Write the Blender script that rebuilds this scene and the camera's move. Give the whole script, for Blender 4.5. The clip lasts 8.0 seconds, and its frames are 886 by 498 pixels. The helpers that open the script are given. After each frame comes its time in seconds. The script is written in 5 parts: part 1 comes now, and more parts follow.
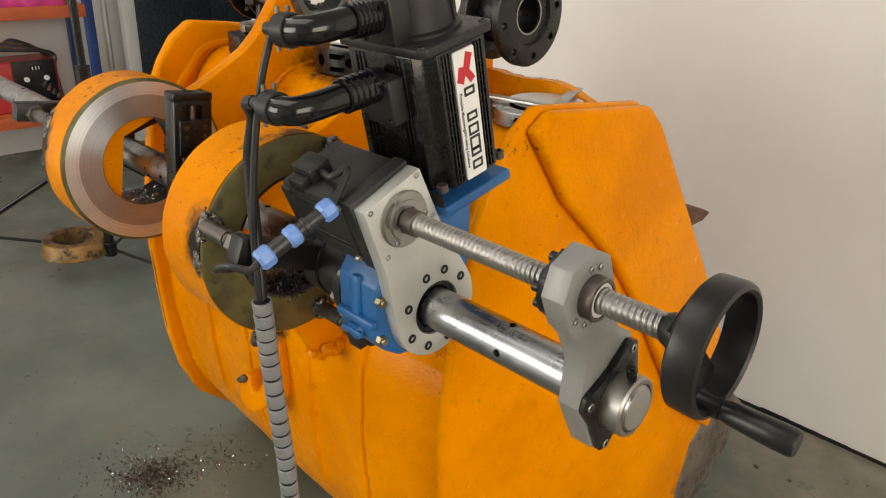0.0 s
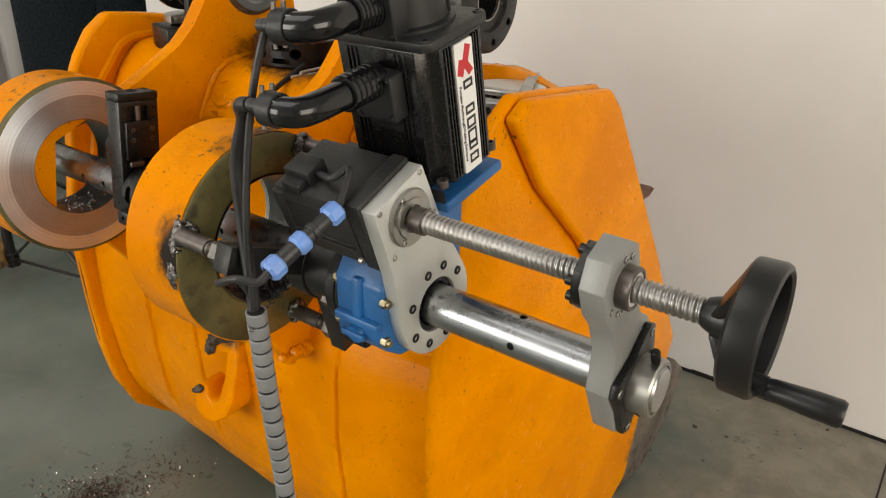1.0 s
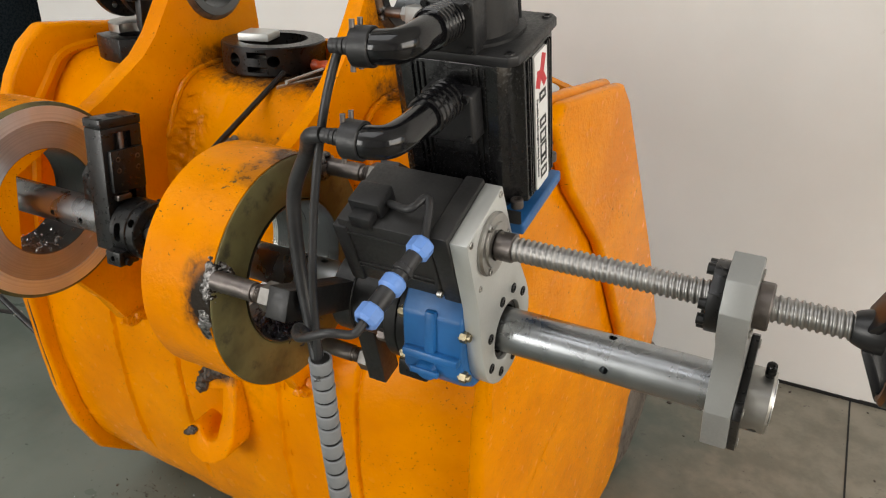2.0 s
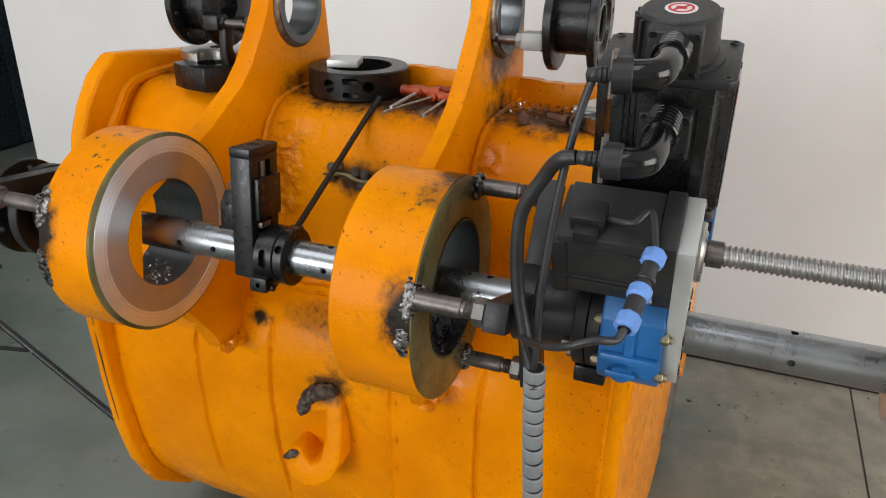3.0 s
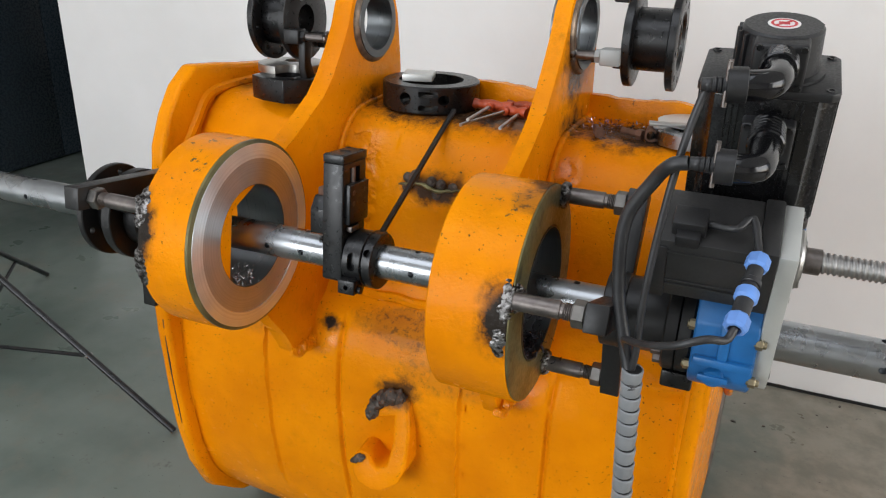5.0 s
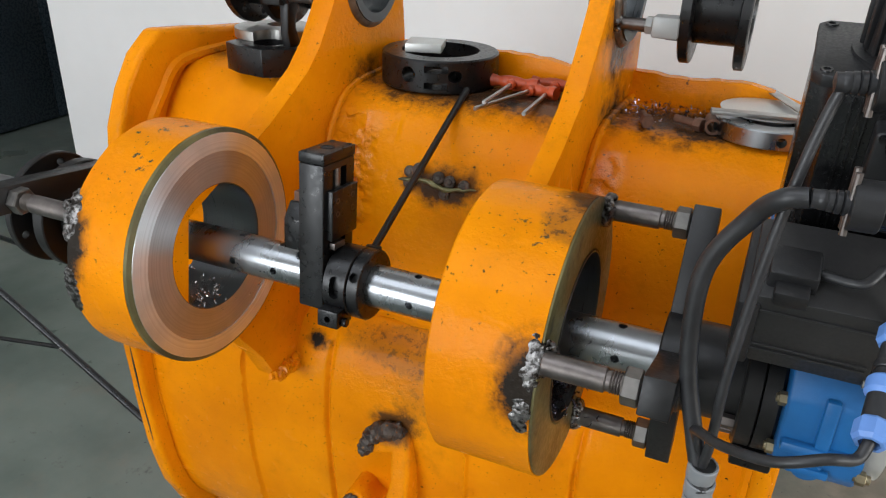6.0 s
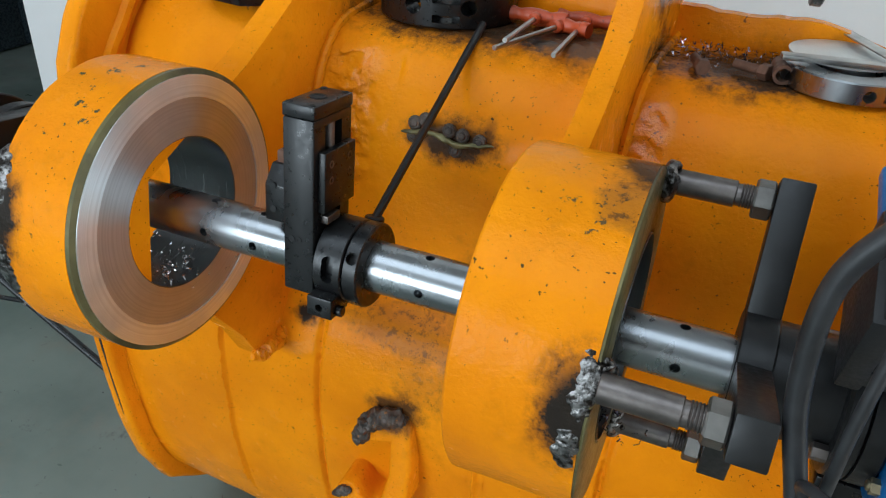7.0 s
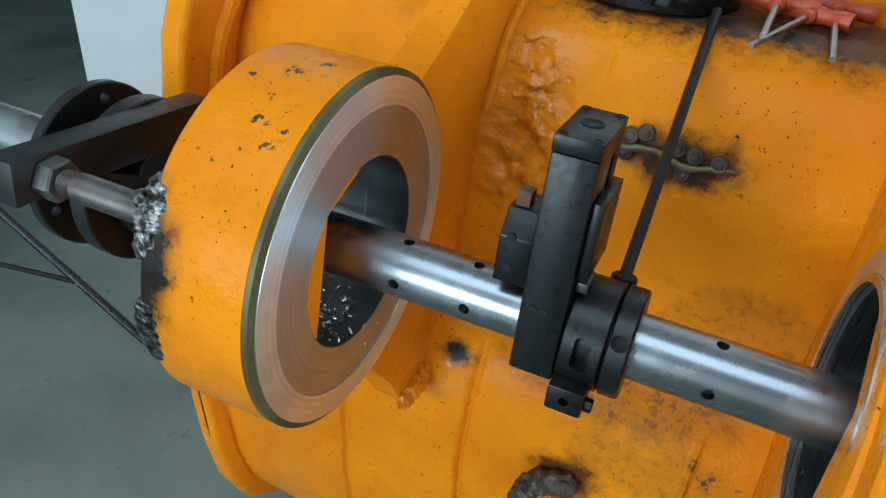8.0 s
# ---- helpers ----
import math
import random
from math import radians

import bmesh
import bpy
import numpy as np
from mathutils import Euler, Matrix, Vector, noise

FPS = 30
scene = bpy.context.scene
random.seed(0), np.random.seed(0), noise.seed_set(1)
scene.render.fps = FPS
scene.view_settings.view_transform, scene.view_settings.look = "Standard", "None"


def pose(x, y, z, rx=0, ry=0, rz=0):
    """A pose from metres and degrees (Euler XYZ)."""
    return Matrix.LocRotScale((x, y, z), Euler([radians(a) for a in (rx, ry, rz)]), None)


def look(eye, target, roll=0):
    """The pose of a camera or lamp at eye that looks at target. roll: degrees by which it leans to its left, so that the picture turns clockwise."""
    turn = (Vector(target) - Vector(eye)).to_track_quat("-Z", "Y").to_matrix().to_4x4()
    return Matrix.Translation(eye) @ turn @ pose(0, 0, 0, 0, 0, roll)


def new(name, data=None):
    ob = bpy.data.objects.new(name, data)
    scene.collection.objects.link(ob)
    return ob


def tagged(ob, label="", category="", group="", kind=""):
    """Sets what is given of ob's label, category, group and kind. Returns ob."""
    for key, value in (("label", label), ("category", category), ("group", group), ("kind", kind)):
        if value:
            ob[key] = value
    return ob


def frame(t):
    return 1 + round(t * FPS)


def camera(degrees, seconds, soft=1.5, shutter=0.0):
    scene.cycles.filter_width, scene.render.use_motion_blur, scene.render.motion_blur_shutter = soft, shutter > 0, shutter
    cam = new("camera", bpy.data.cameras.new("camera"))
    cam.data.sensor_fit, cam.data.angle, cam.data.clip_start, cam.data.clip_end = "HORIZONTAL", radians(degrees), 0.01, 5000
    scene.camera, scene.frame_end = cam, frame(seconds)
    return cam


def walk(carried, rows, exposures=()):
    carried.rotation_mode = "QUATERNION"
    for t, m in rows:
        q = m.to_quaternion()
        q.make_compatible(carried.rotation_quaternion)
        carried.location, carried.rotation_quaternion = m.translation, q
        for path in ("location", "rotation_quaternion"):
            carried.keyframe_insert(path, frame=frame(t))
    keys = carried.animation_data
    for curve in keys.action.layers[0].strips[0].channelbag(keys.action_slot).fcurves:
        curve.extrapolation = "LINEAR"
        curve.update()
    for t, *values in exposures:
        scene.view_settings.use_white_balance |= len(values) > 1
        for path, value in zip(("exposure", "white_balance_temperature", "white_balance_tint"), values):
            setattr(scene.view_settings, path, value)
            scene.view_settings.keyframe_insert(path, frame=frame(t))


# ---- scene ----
cam = camera(60.9, 8.0, 1.15)
PATH = [
    (0, (1.577, -0.699, 1.719), (0.299, 0.616, 0.920), 2.14),
    (0.5, (1.536, -0.762, 1.724), (0.356, 0.631, 0.907), 1.93),
    (1, (1.447, -0.778, 1.726), (0.386, 0.699, 0.891), 1.98),
    (1.2, (1.388, -0.780, 1.729), (0.376, 0.724, 0.883), 1.70),
    (2.3, (1.094, -0.878, 1.745), (0.336, 0.757, 0.878), 0.79),
    (2.5, (1.010, -0.929, 1.749), (0.297, 0.730, 0.889), 0.89),
    (3, (0.868, -1.035, 1.760), (0.214, 0.665, 0.933), 0.94),
    (3.5, (0.802, -1.117, 1.765), (0.164, 0.607, 0.978), 1.04),
    (4, (0.793, -1.163, 1.764), (0.142, 0.568, 1.003), 1.27),
    (4.5, (0.796, -1.169, 1.758), (0.112, 0.552, 1.004), 1.35),
    (5, (0.770, -1.126, 1.746), (0.068, 0.580, 0.973), 1.55),
    (5.2, (0.745, -1.081, 1.742), (0.036, 0.614, 0.953), 1.54),
    (6.3, (0.635, -0.761, 1.713), (-0.061, 0.871, 0.790), 2.09),
    (6.5, (0.623, -0.724, 1.708), (-0.053, 0.895, 0.747), 2.32),
    (7, (0.541, -0.669, 1.674), (-0.099, 0.925, 0.649), 3.18),
    (7.5, (0.336, -0.587, 1.646), (-0.290, 0.975, 0.565), 4.24),
    (8, (0.199, -0.536, 1.633), (-0.417, 0.992, 0.499), 5.26),
]
EXPOSURES = [(0, 0.0, 7600, 10), (1.2, 0.0, 7400, 10), (2.5, 0.05, 6750, 10), (4.5, 0.12, 6350, 10), (5.2, 0.12, 6350, 10), (6.5, 0.13, 6050, 6), (8, 0.07, 5200, -6)]
walk(cam, [(t, look(eye, target, roll)) for t, eye, target, roll in PATH], EXPOSURES)

# ---- world, openings and exposure ----
world = bpy.data.worlds.new("world")
scene.world = world
world.use_nodes = True
wn = world.node_tree
sky = wn.nodes.new("ShaderNodeTexSky")
sky.sky_type = "NISHITA"
sky.sun_disc = False
sky.sun_elevation, sky.sun_rotation = radians(40), radians(100)
wn.nodes["Background"].inputs[1].default_value = 0.12
wn.links.new(sky.outputs[0], wn.nodes["Background"].inputs[0])


def area_light(name, m, sx, sy, watts, col):
    data = bpy.data.lights.new(name, "AREA")
    data.shape, data.size, data.size_y, data.energy, data.color = "RECTANGLE", sx, sy, watts, col
    ob = new(name, data)
    ob.matrix_world = m
    return ob


# daylight through big unseen door openings (east, south); the roof lamp is added fill
area_light("east_daylight", look((5.9, -1.6, 2.5), (0, 0.2, 1.0)), 4.0, 3.0, 172, (1.0, 0.98, 0.95))
area_light("south_daylight", look((-2.4, -5.9, 2.1), (-0.2, 0.2, 1.0)), 3.2, 3.0, 215, (0.97, 0.985, 1.0))
area_light("roof_fill", look((-0.9, -1.6, 4.5), (-0.9, -1.59, 0)), 4.0, 2.2, 62, (0.98, 0.99, 1.0))

# ---- materials ----


def nodes_of(name):
    m = bpy.data.materials.new(name)
    m.use_nodes = True
    nt = m.node_tree
    return m, nt, nt.nodes["Principled BSDF"]


def add(nt, kind, **inputs):
    n = nt.nodes.new(kind)
    for k, v in inputs.items():
        n.inputs[k.replace("_", " ")].default_value = v
    return n


def coords(nt):
    return nt.nodes.new("ShaderNodeTexCoord").outputs["Object"]


def noise_tex(nt, co, scale, detail=4.0, rough=0.55):
    n = add(nt, "ShaderNodeTexNoise", Scale=scale, Detail=detail, Roughness=rough)
    nt.links.new(co, n.inputs["Vector"])
    return n.outputs["Fac"]


def ramp(nt, fac, a, b, lo=0.0, hi=1.0):
    r = add(nt, "ShaderNodeMapRange", From_Min=a, From_Max=b, To_Min=lo, To_Max=hi)
    r.interpolation_type = "SMOOTHSTEP"
    nt.links.new(fac, r.inputs["Value"])
    return r.outputs["Result"]


def mathn(nt, op, a, b):
    n = nt.nodes.new("ShaderNodeMath")
    n.operation = op
    n.use_clamp = op in ("ADD", "MULTIPLY")
    for i, v in enumerate((a, b)):
        if isinstance(v, (int, float)):
            n.inputs[i].default_value = v
        else:
            nt.links.new(v, n.inputs[i])
    return n.outputs[0]


def mixc(nt, fac, a, b):
    n = nt.nodes.new("ShaderNodeMix")
    n.data_type = "RGBA"
    for s, v in ((n.inputs[0], fac), (n.inputs[6], a), (n.inputs[7], b)):
        if isinstance(v, tuple):
            s.default_value = (*v, 1)
        elif isinstance(v, (int, float)):
            s.default_value = v
        else:
            nt.links.new(v, s)
    return n.outputs[2]


def bump(nt, height, strength, dist, bsdf):
    b = add(nt, "ShaderNodeBump", Strength=strength, Distance=dist)
    nt.links.new(height, b.inputs["Height"])
    nt.links.new(b.outputs[0], bsdf.inputs["Normal"])


def plain(name, col, rough, metal=0.0, var=0.2, big=5.0, fine=90.0, bstr=0.25, bdist=0.001, dirt=None, dirt_at=(0.62, 0.75), coat=0.0):
    """A painted, cast or bare surface with two scales of variation and a fine relief."""
    m, nt, b = nodes_of(name)
    co = coords(nt)
    n1, n2 = noise_tex(nt, co, big), noise_tex(nt, co, fine, 3)
    dark = tuple(c * (1 - var) for c in col)
    light = tuple(min(1, c * (1 + var)) for c in col)
    c = mixc(nt, ramp(nt, n1, 0.3, 0.7), dark, light)
    if dirt:
        c = mixc(nt, ramp(nt, noise_tex(nt, co, big * 2.3, 6, 0.65), *dirt_at), c, dirt)
    nt.links.new(c, b.inputs["Base Color"])
    nt.links.new(ramp(nt, n2, 0.2, 0.8, max(0.03, rough - 0.1), min(1, rough + 0.1)), b.inputs["Roughness"])
    b.inputs["Metallic"].default_value = metal
    b.inputs["Coat Weight"].default_value = coat
    bump(nt, n2, bstr, bdist, b)
    return m


def brushed(name, col, rough, axis=0, stretch=60.0, metal=1.0):
    """Turned or ground steel: fine streaks around or along one axis."""
    m, nt, b = nodes_of(name)
    mp = nt.nodes.new("ShaderNodeMapping")
    mp.inputs["Scale"].default_value = [stretch if i == axis else 2.0 for i in range(3)]
    co = coords(nt)
    nt.links.new(co, mp.inputs["Vector"])
    n1 = noise_tex(nt, mp.outputs[0], 6.0, 4)
    n2 = noise_tex(nt, co, 7.0, 5)
    c = mixc(nt, ramp(nt, n1, 0.3, 0.7), tuple(v * 0.85 for v in col), col)
    c = mixc(nt, ramp(nt, n2, 0.5, 0.75, 0, 0.35), c, tuple(v * 0.6 for v in col))
    nt.links.new(c, b.inputs["Base Color"])
    b.inputs["Metallic"].default_value = metal
    nt.links.new(ramp(nt, n1, 0.3, 0.7, rough * 0.75, rough * 1.3), b.inputs["Roughness"])
    bump(nt, n1, 0.06, 0.0005, b)
    return m


def turned_face(name, col, rough, metal):
    """A face cut on a lathe: fine rings that spread the shine along the radius."""
    m, nt, b = nodes_of(name)
    co = coords(nt)
    n2 = noise_tex(nt, co, 9.0, 5)
    c = mixc(nt, ramp(nt, n2, 0.35, 0.7), col, tuple(v * 0.82 for v in col))
    # tool rings round the bar's axis
    geo = nt.nodes.new("ShaderNodeNewGeometry")
    off = nt.nodes.new("ShaderNodeVectorMath")
    off.operation = "SUBTRACT"
    off.inputs[1].default_value = (0.0, 0.035, 1.172)
    nt.links.new(geo.outputs["Position"], off.inputs[0])
    flat = nt.nodes.new("ShaderNodeVectorMath")
    flat.operation = "MULTIPLY"
    flat.inputs[1].default_value = (0.0, 1.0, 1.0)
    nt.links.new(off.outputs[0], flat.inputs[0])
    far = nt.nodes.new("ShaderNodeVectorMath")
    far.operation = "LENGTH"
    nt.links.new(flat.outputs[0], far.inputs[0])
    ring = nt.nodes.new("ShaderNodeTexNoise")
    ring.noise_dimensions = "1D"
    ring.inputs["Scale"].default_value = 260.0
    ring.inputs["Detail"].default_value = 3.0
    nt.links.new(far.outputs["Value"], ring.inputs["W"])
    c = mixc(nt, ramp(nt, ring.outputs["Fac"], 0.4, 0.7, 0, 0.45), c, tuple(v * 0.7 for v in col))
    nt.links.new(c, b.inputs["Base Color"])
    b.inputs["Metallic"].default_value = metal
    nt.links.new(ramp(nt, n2, 0.3, 0.7, rough * 0.9, rough * 1.15), b.inputs["Roughness"])
    b.inputs["Anisotropic"].default_value = 0.85
    b.inputs["Anisotropic Rotation"].default_value = 0.25
    tan = nt.nodes.new("ShaderNodeTangent")
    tan.direction_type, tan.axis = "RADIAL", "X"
    nt.links.new(tan.outputs[0], b.inputs["Tangent"])
    return m


# the bucket is turned slightly against the boring bar, fitted to the camera's view
STANCE = Matrix.Translation((0.024, 0.0045, 0)) @ Matrix.Rotation(radians(-2.9), 4, "Z")


def on_bucket(spots):
    return [(*(STANCE @ Vector(q[:3])), *q[3:]) for q in spots]


def orange_paint(name, grime=(), scorch=(), flakes=()):
    """Thick sprayed orange paint: lumps, runs, pinholes, rubbed grime, scorched spots and flaked patches."""
    m, nt, b = nodes_of(name)
    geo = nt.nodes.new("ShaderNodeNewGeometry")
    co = geo.outputs["Position"]
    n1, n2, n3 = noise_tex(nt, co, 4.0, 5), noise_tex(nt, co, 30.0, 5, 0.6), noise_tex(nt, co, 150.0, 3)
    c = mixc(nt, ramp(nt, n1, 0.3, 0.72), (0.72, 0.215, 0.0004), (0.88, 0.292, 0.0006))
    c = mixc(nt, ramp(nt, noise_tex(nt, co, 9.0, 9, 0.72), 0.54, 0.80, 0, 0.6), c, (0.46, 0.145, 0.003))
    c = mixc(nt, ramp(nt, noise_tex(nt, co, 2.2, 9, 0.75), 0.60, 0.78, 0, 0.5), c, (0.34, 0.12, 0.008))
    where = ramp(nt, noise_tex(nt, co, 5.0, 3), 0.42, 0.58)
    for scale, edge in ((190.0, 0.695), (85.0, 0.725)):
        spots = ramp(nt, noise_tex(nt, co, scale, 2), edge, edge + 0.02)
        c = mixc(nt, mathn(nt, "MULTIPLY", spots, where), c, (0.05, 0.028, 0.010))
    ragged = noise_tex(nt, co, 24.0, 8, 0.78)
    flaky = noise_tex(nt, co, 46.0, 6, 0.7)
    for kind, group, colour in (("grime", grime, (0.085, 0.045, 0.02)), ("scorch", scorch, (0.024, 0.019, 0.015)), ("flake", flakes, (0.05, 0.055, 0.035))):
        for x, y, z, sx, sy, sz, power in group:
            mp = nt.nodes.new("ShaderNodeMapping")
            mp.vector_type = "TEXTURE"
            mp.inputs["Location"].default_value, mp.inputs["Scale"].default_value = (x, y, z), (sx, sy, sz)
            nt.links.new(co, mp.inputs["Vector"])
            ln = nt.nodes.new("ShaderNodeVectorMath")
            ln.operation = "LENGTH"
            nt.links.new(mp.outputs[0], ln.inputs[0])
            near = ramp(nt, ln.outputs["Value"], 0.0, 1.0, 1.0, 0.0)
            if kind == "flake":
                f = ramp(nt, mathn(nt, "MULTIPLY", flaky, ramp(nt, near, 0.0, 0.5, 0.55, 1.0)), 0.585, 0.62)
            elif kind == "grime":
                specks = ramp(nt, noise_tex(nt, co, 75.0, 7, 0.72), 0.50, 0.66)
                f = mathn(nt, "MULTIPLY", ramp(nt, mathn(nt, "MULTIPLY", ragged, ramp(nt, near, 0.0, 0.7, 0.0, 1.25)), 0.28, 0.66), mathn(nt, "ADD", mathn(nt, "MULTIPLY", specks, 0.75), 0.5))
            else:
                f = mathn(nt, "ADD", ramp(nt, near, 0.25, 0.9), mathn(nt, "MULTIPLY", ramp(nt, near, 0.05, 0.4), ramp(nt, ragged, 0.40, 0.75)))
            c = mixc(nt, mathn(nt, "MULTIPLY", f, power), c, colour)
    nt.links.new(c, b.inputs["Base Color"])
    nt.links.new(ramp(nt, n2, 0.25, 0.75, 0.10, 0.30), b.inputs["Roughness"])
    b.inputs["Specular IOR Level"].default_value = 0.05
    b.inputs["Coat Roughness"].default_value = 0.13
    heaps = None
    h = mathn(nt, "ADD", mathn(nt, "MULTIPLY", n2, 0.42), mathn(nt, "MULTIPLY", n3, 0.12))
    # heaped weld under the paint beside the ears
    for x, y, z, sx, sy, sz in on_bucket(((-0.108, 0.34, 1.25, 0.085, 0.17, 0.19), (0.39, 0.34, 1.25, 0.040, 0.16, 0.17), (-0.13, 0.18, 0.84, 0.06, 0.1, 0.05), (0.37, 0.18, 0.84, 0.06, 0.1, 0.05))):
        mp = nt.nodes.new("ShaderNodeMapping")
        mp.vector_type = "TEXTURE"
        mp.inputs["Location"].default_value, mp.inputs["Scale"].default_value = (x, y, z), (sx, sy, sz)
        nt.links.new(co, mp.inputs["Vector"])
        ln = nt.nodes.new("ShaderNodeVectorMath")
        ln.operation = "LENGTH"
        nt.links.new(mp.outputs[0], ln.inputs[0])
        heap = ramp(nt, ln.outputs["Value"], 0.5, 1.0, 1.0, 0.0)
        heaps = heap if heaps is None else mathn(nt, "ADD", heaps, heap)
        h = mathn(nt, "ADD", h, mathn(nt, "MULTIPLY", mathn(nt, "MULTIPLY", heap, 0.9), noise_tex(nt, co, 55.0, 5, 0.65)))
    nt.links.new(mathn(nt, "ADD", mathn(nt, "MULTIPLY", heaps, 0.5), 0.04), b.inputs["Coat Weight"])
    bump(nt, h, 0.75, 0.011, b)
    return m


GRIME = [(0.12, 0.54, 1.362, 0.34, 0.15, 0.06, 0.95), (0.55, 0.54, 1.362, 0.26, 0.15, 0.05, 0.95), (-0.33, 0.54, 1.362, 0.26, 0.16, 0.06, 0.85),
         (0.12, 0.27, 0.90, 0.34, 0.1, 0.09, 0.8), (0.25, 0.33, 1.02, 0.22, 0.1, 0.14, 0.6), (0.2, 0.25, 0.82, 0.3, 0.1, 0.12, 0.5),
         (0.78, 1.22, 0.16, 0.08, 0.30, 0.26, 0.95), (0.45, 0.03, 1.35, 0.10, 0.13, 0.03, 0.9), (0.41, 0.5, 1.45, 0.06, 0.2, 0.2, 0.6), (-0.35, 0.25, 0.85, 0.3, 0.1, 0.1, 0.4)]
SCORCH = [(0.03, 0.505, 1.362, 0.32, 0.165, 0.10, 0.9), (0.26, 0.51, 1.362, 0.24, 0.165, 0.10, 0.85), (0.53, 0.52, 1.362, 0.32, 0.165, 0.10, 0.95), (-0.30, 0.52, 1.362, 0.26, 0.15, 0.09, 0.8), (-0.53, 0.52, 1.362, 0.07, 0.10, 0.03, 0.6), (-0.135, 0.545, 1.43, 0.04, 0.11, 0.05, 0.35), (0.62, 0.62, 1.40, 0.14, 0.03, 0.05, 0.5), (0.10, 0.325, 1.226, 0.14, 0.08, 0.065, 0.95), (0.16, 0.325, 1.254, 0.03, 0.06, 0.07, 0.7), (-0.115, 0.255, 0.880, 0.055, 0.07, 0.035, 1.0), (0.335, 0.50, 1.50, 0.08, 0.15, 0.17, 0.9), (0.085, 0.20, 0.765, 0.09, 0.06, 0.06, 0.9),
          (0.58, 0.22, 0.955, 0.16, 0.1, 0.05, 0.95), (0.30, 0.27, 0.87, 0.10, 0.05, 0.035, 0.9), (0.44, 0.05, 0.99, 0.05, 0.06, 0.04, 0.8)]
BOSS_SCORCH = [(0.465, -0.150, 1.205, 0.060, 0.09, 0.11, 1.0), (-0.232, -0.14, 1.225, 0.05, 0.10, 0.12, 1.0), (0.472, 0.06, 1.362, 0.06, 0.08, 0.03, 0.9)]
BOSS_FLAKES = [(-0.185, -0.035, 1.345, 0.075, 0.13, 0.085, 1.0), (-0.165, 0.05, 1.366, 0.06, 0.06, 0.03, 1.0), (0.42, -0.02, 1.352, 0.07, 0.10, 0.06, 0.9)]
FLAKES = [(0.3, 0.25, 0.86, 0.2, 0.1, 0.06, 0.9), (-0.6, 0.25, 0.75, 0.05, 0.12, 0.3, 0.8), (0.76, 0.3, 1.37, 0.06, 0.12, 0.08, 0.8)]
M_ORANGE = orange_paint("orange_paint", on_bucket(GRIME), on_bucket(SCORCH) + BOSS_SCORCH, on_bucket(FLAKES) + BOSS_FLAKES)
M_BAR = brushed("ground_steel", (0.37, 0.385, 0.40), 0.29, 0, 3.0)
M_TURNED = brushed("turned_steel", (0.68, 0.68, 0.68), 0.30, 0, 80.0)
M_COPPER = turned_face("faced_steel", (0.50, 0.505, 0.525), 0.42, 0.9)
M_SCREW = brushed("screw_steel", (0.42, 0.41, 0.40), 0.40, 0, 40.0)
M_FACE = turned_face("bright_face", (0.84, 0.89, 0.94), 0.42, 0.9)
M_BORE = brushed("bored_steel", (0.15, 0.158, 0.162), 0.36, 0, 90.0)
M_STEEL = plain("dull_steel", (0.40, 0.39, 0.37), 0.38, 1.0, 0.2, 20, 160, 0.2, 0.0006)
M_WELD = plain("weld_metal", (0.25, 0.24, 0.235), 0.34, 0.9, 0.5, 50, 190, 0.7, 0.003, (0.02, 0.016, 0.013), (0.42, 0.6))
M_BURNT = plain("burnt_weld", (0.075, 0.06, 0.05), 0.5, 0.4, 0.5, 60, 170, 0.8, 0.003, (0.35, 0.13, 0.01), (0.60, 0.72))
M_RUST = plain("rusty_steel", (0.13, 0.065, 0.04), 0.7, 0.3, 0.35, 30, 140, 0.5, 0.001)
M_TOOTH = plain("worn_tooth_steel", (0.15, 0.125, 0.105), 0.6, 0.4, 0.35, 14, 120, 0.5, 0.0015, (0.06, 0.04, 0.03), (0.5, 0.66))
M_NUT = plain("plain_nut_steel", (0.19, 0.18, 0.168), 0.4, 0.9, 0.25, 25, 140, 0.3, 0.0006)
M_STUD = plain("turned_dark_steel", (0.165, 0.145, 0.135), 0.42, 0.9, 0.3, 25, 140, 0.3, 0.0006)
M_BLACK = plain("black_oxide", (0.0075, 0.0075, 0.008), 0.33, 0.2, 0.3, 9, 120, 0.15, 0.0005)
M_ARM = plain("blackened_steel_arm", (0.015, 0.0148, 0.015), 0.42, 0.3, 0.3, 9, 140, 0.25, 0.0006)
M_MOTOR = plain("black_motor_paint", (0.005, 0.005, 0.0055), 0.22, 0.0, 0.3, 9, 200, 0.08, 0.0004)
M_WHEEL = plain("black_wheel_plastic", (0.0085, 0.0085, 0.0095), 0.36, 0.0, 0.2, 12, 1200, 0.03, 0.0002)
M_HEAT = plain("heat_tinted_weld", (0.20, 0.15, 0.11), 0.42, 0.7, 0.4, 40, 120, 0.5, 0.002)
M_CAST = plain("black_cast_aluminium", (0.012, 0.012, 0.013), 0.45, 0.0, 0.25, 12, 260, 0.35, 0.0006)
M_FEED = plain("dark_motor_casting", (0.020, 0.0195, 0.0195), 0.46, 0.0, 0.25, 12, 220, 0.25, 0.0005)
M_CABLE = plain("black_rubber", (0.021, 0.021, 0.0225), 0.42, 0.0, 0.3, 30, 200, 0.1, 0.0004)
M_GLOSS = plain("shiny_black_plastic", (0.005, 0.005, 0.006), 0.14, 0.0, 0.3, 20, 90, 0.1, 0.0006)
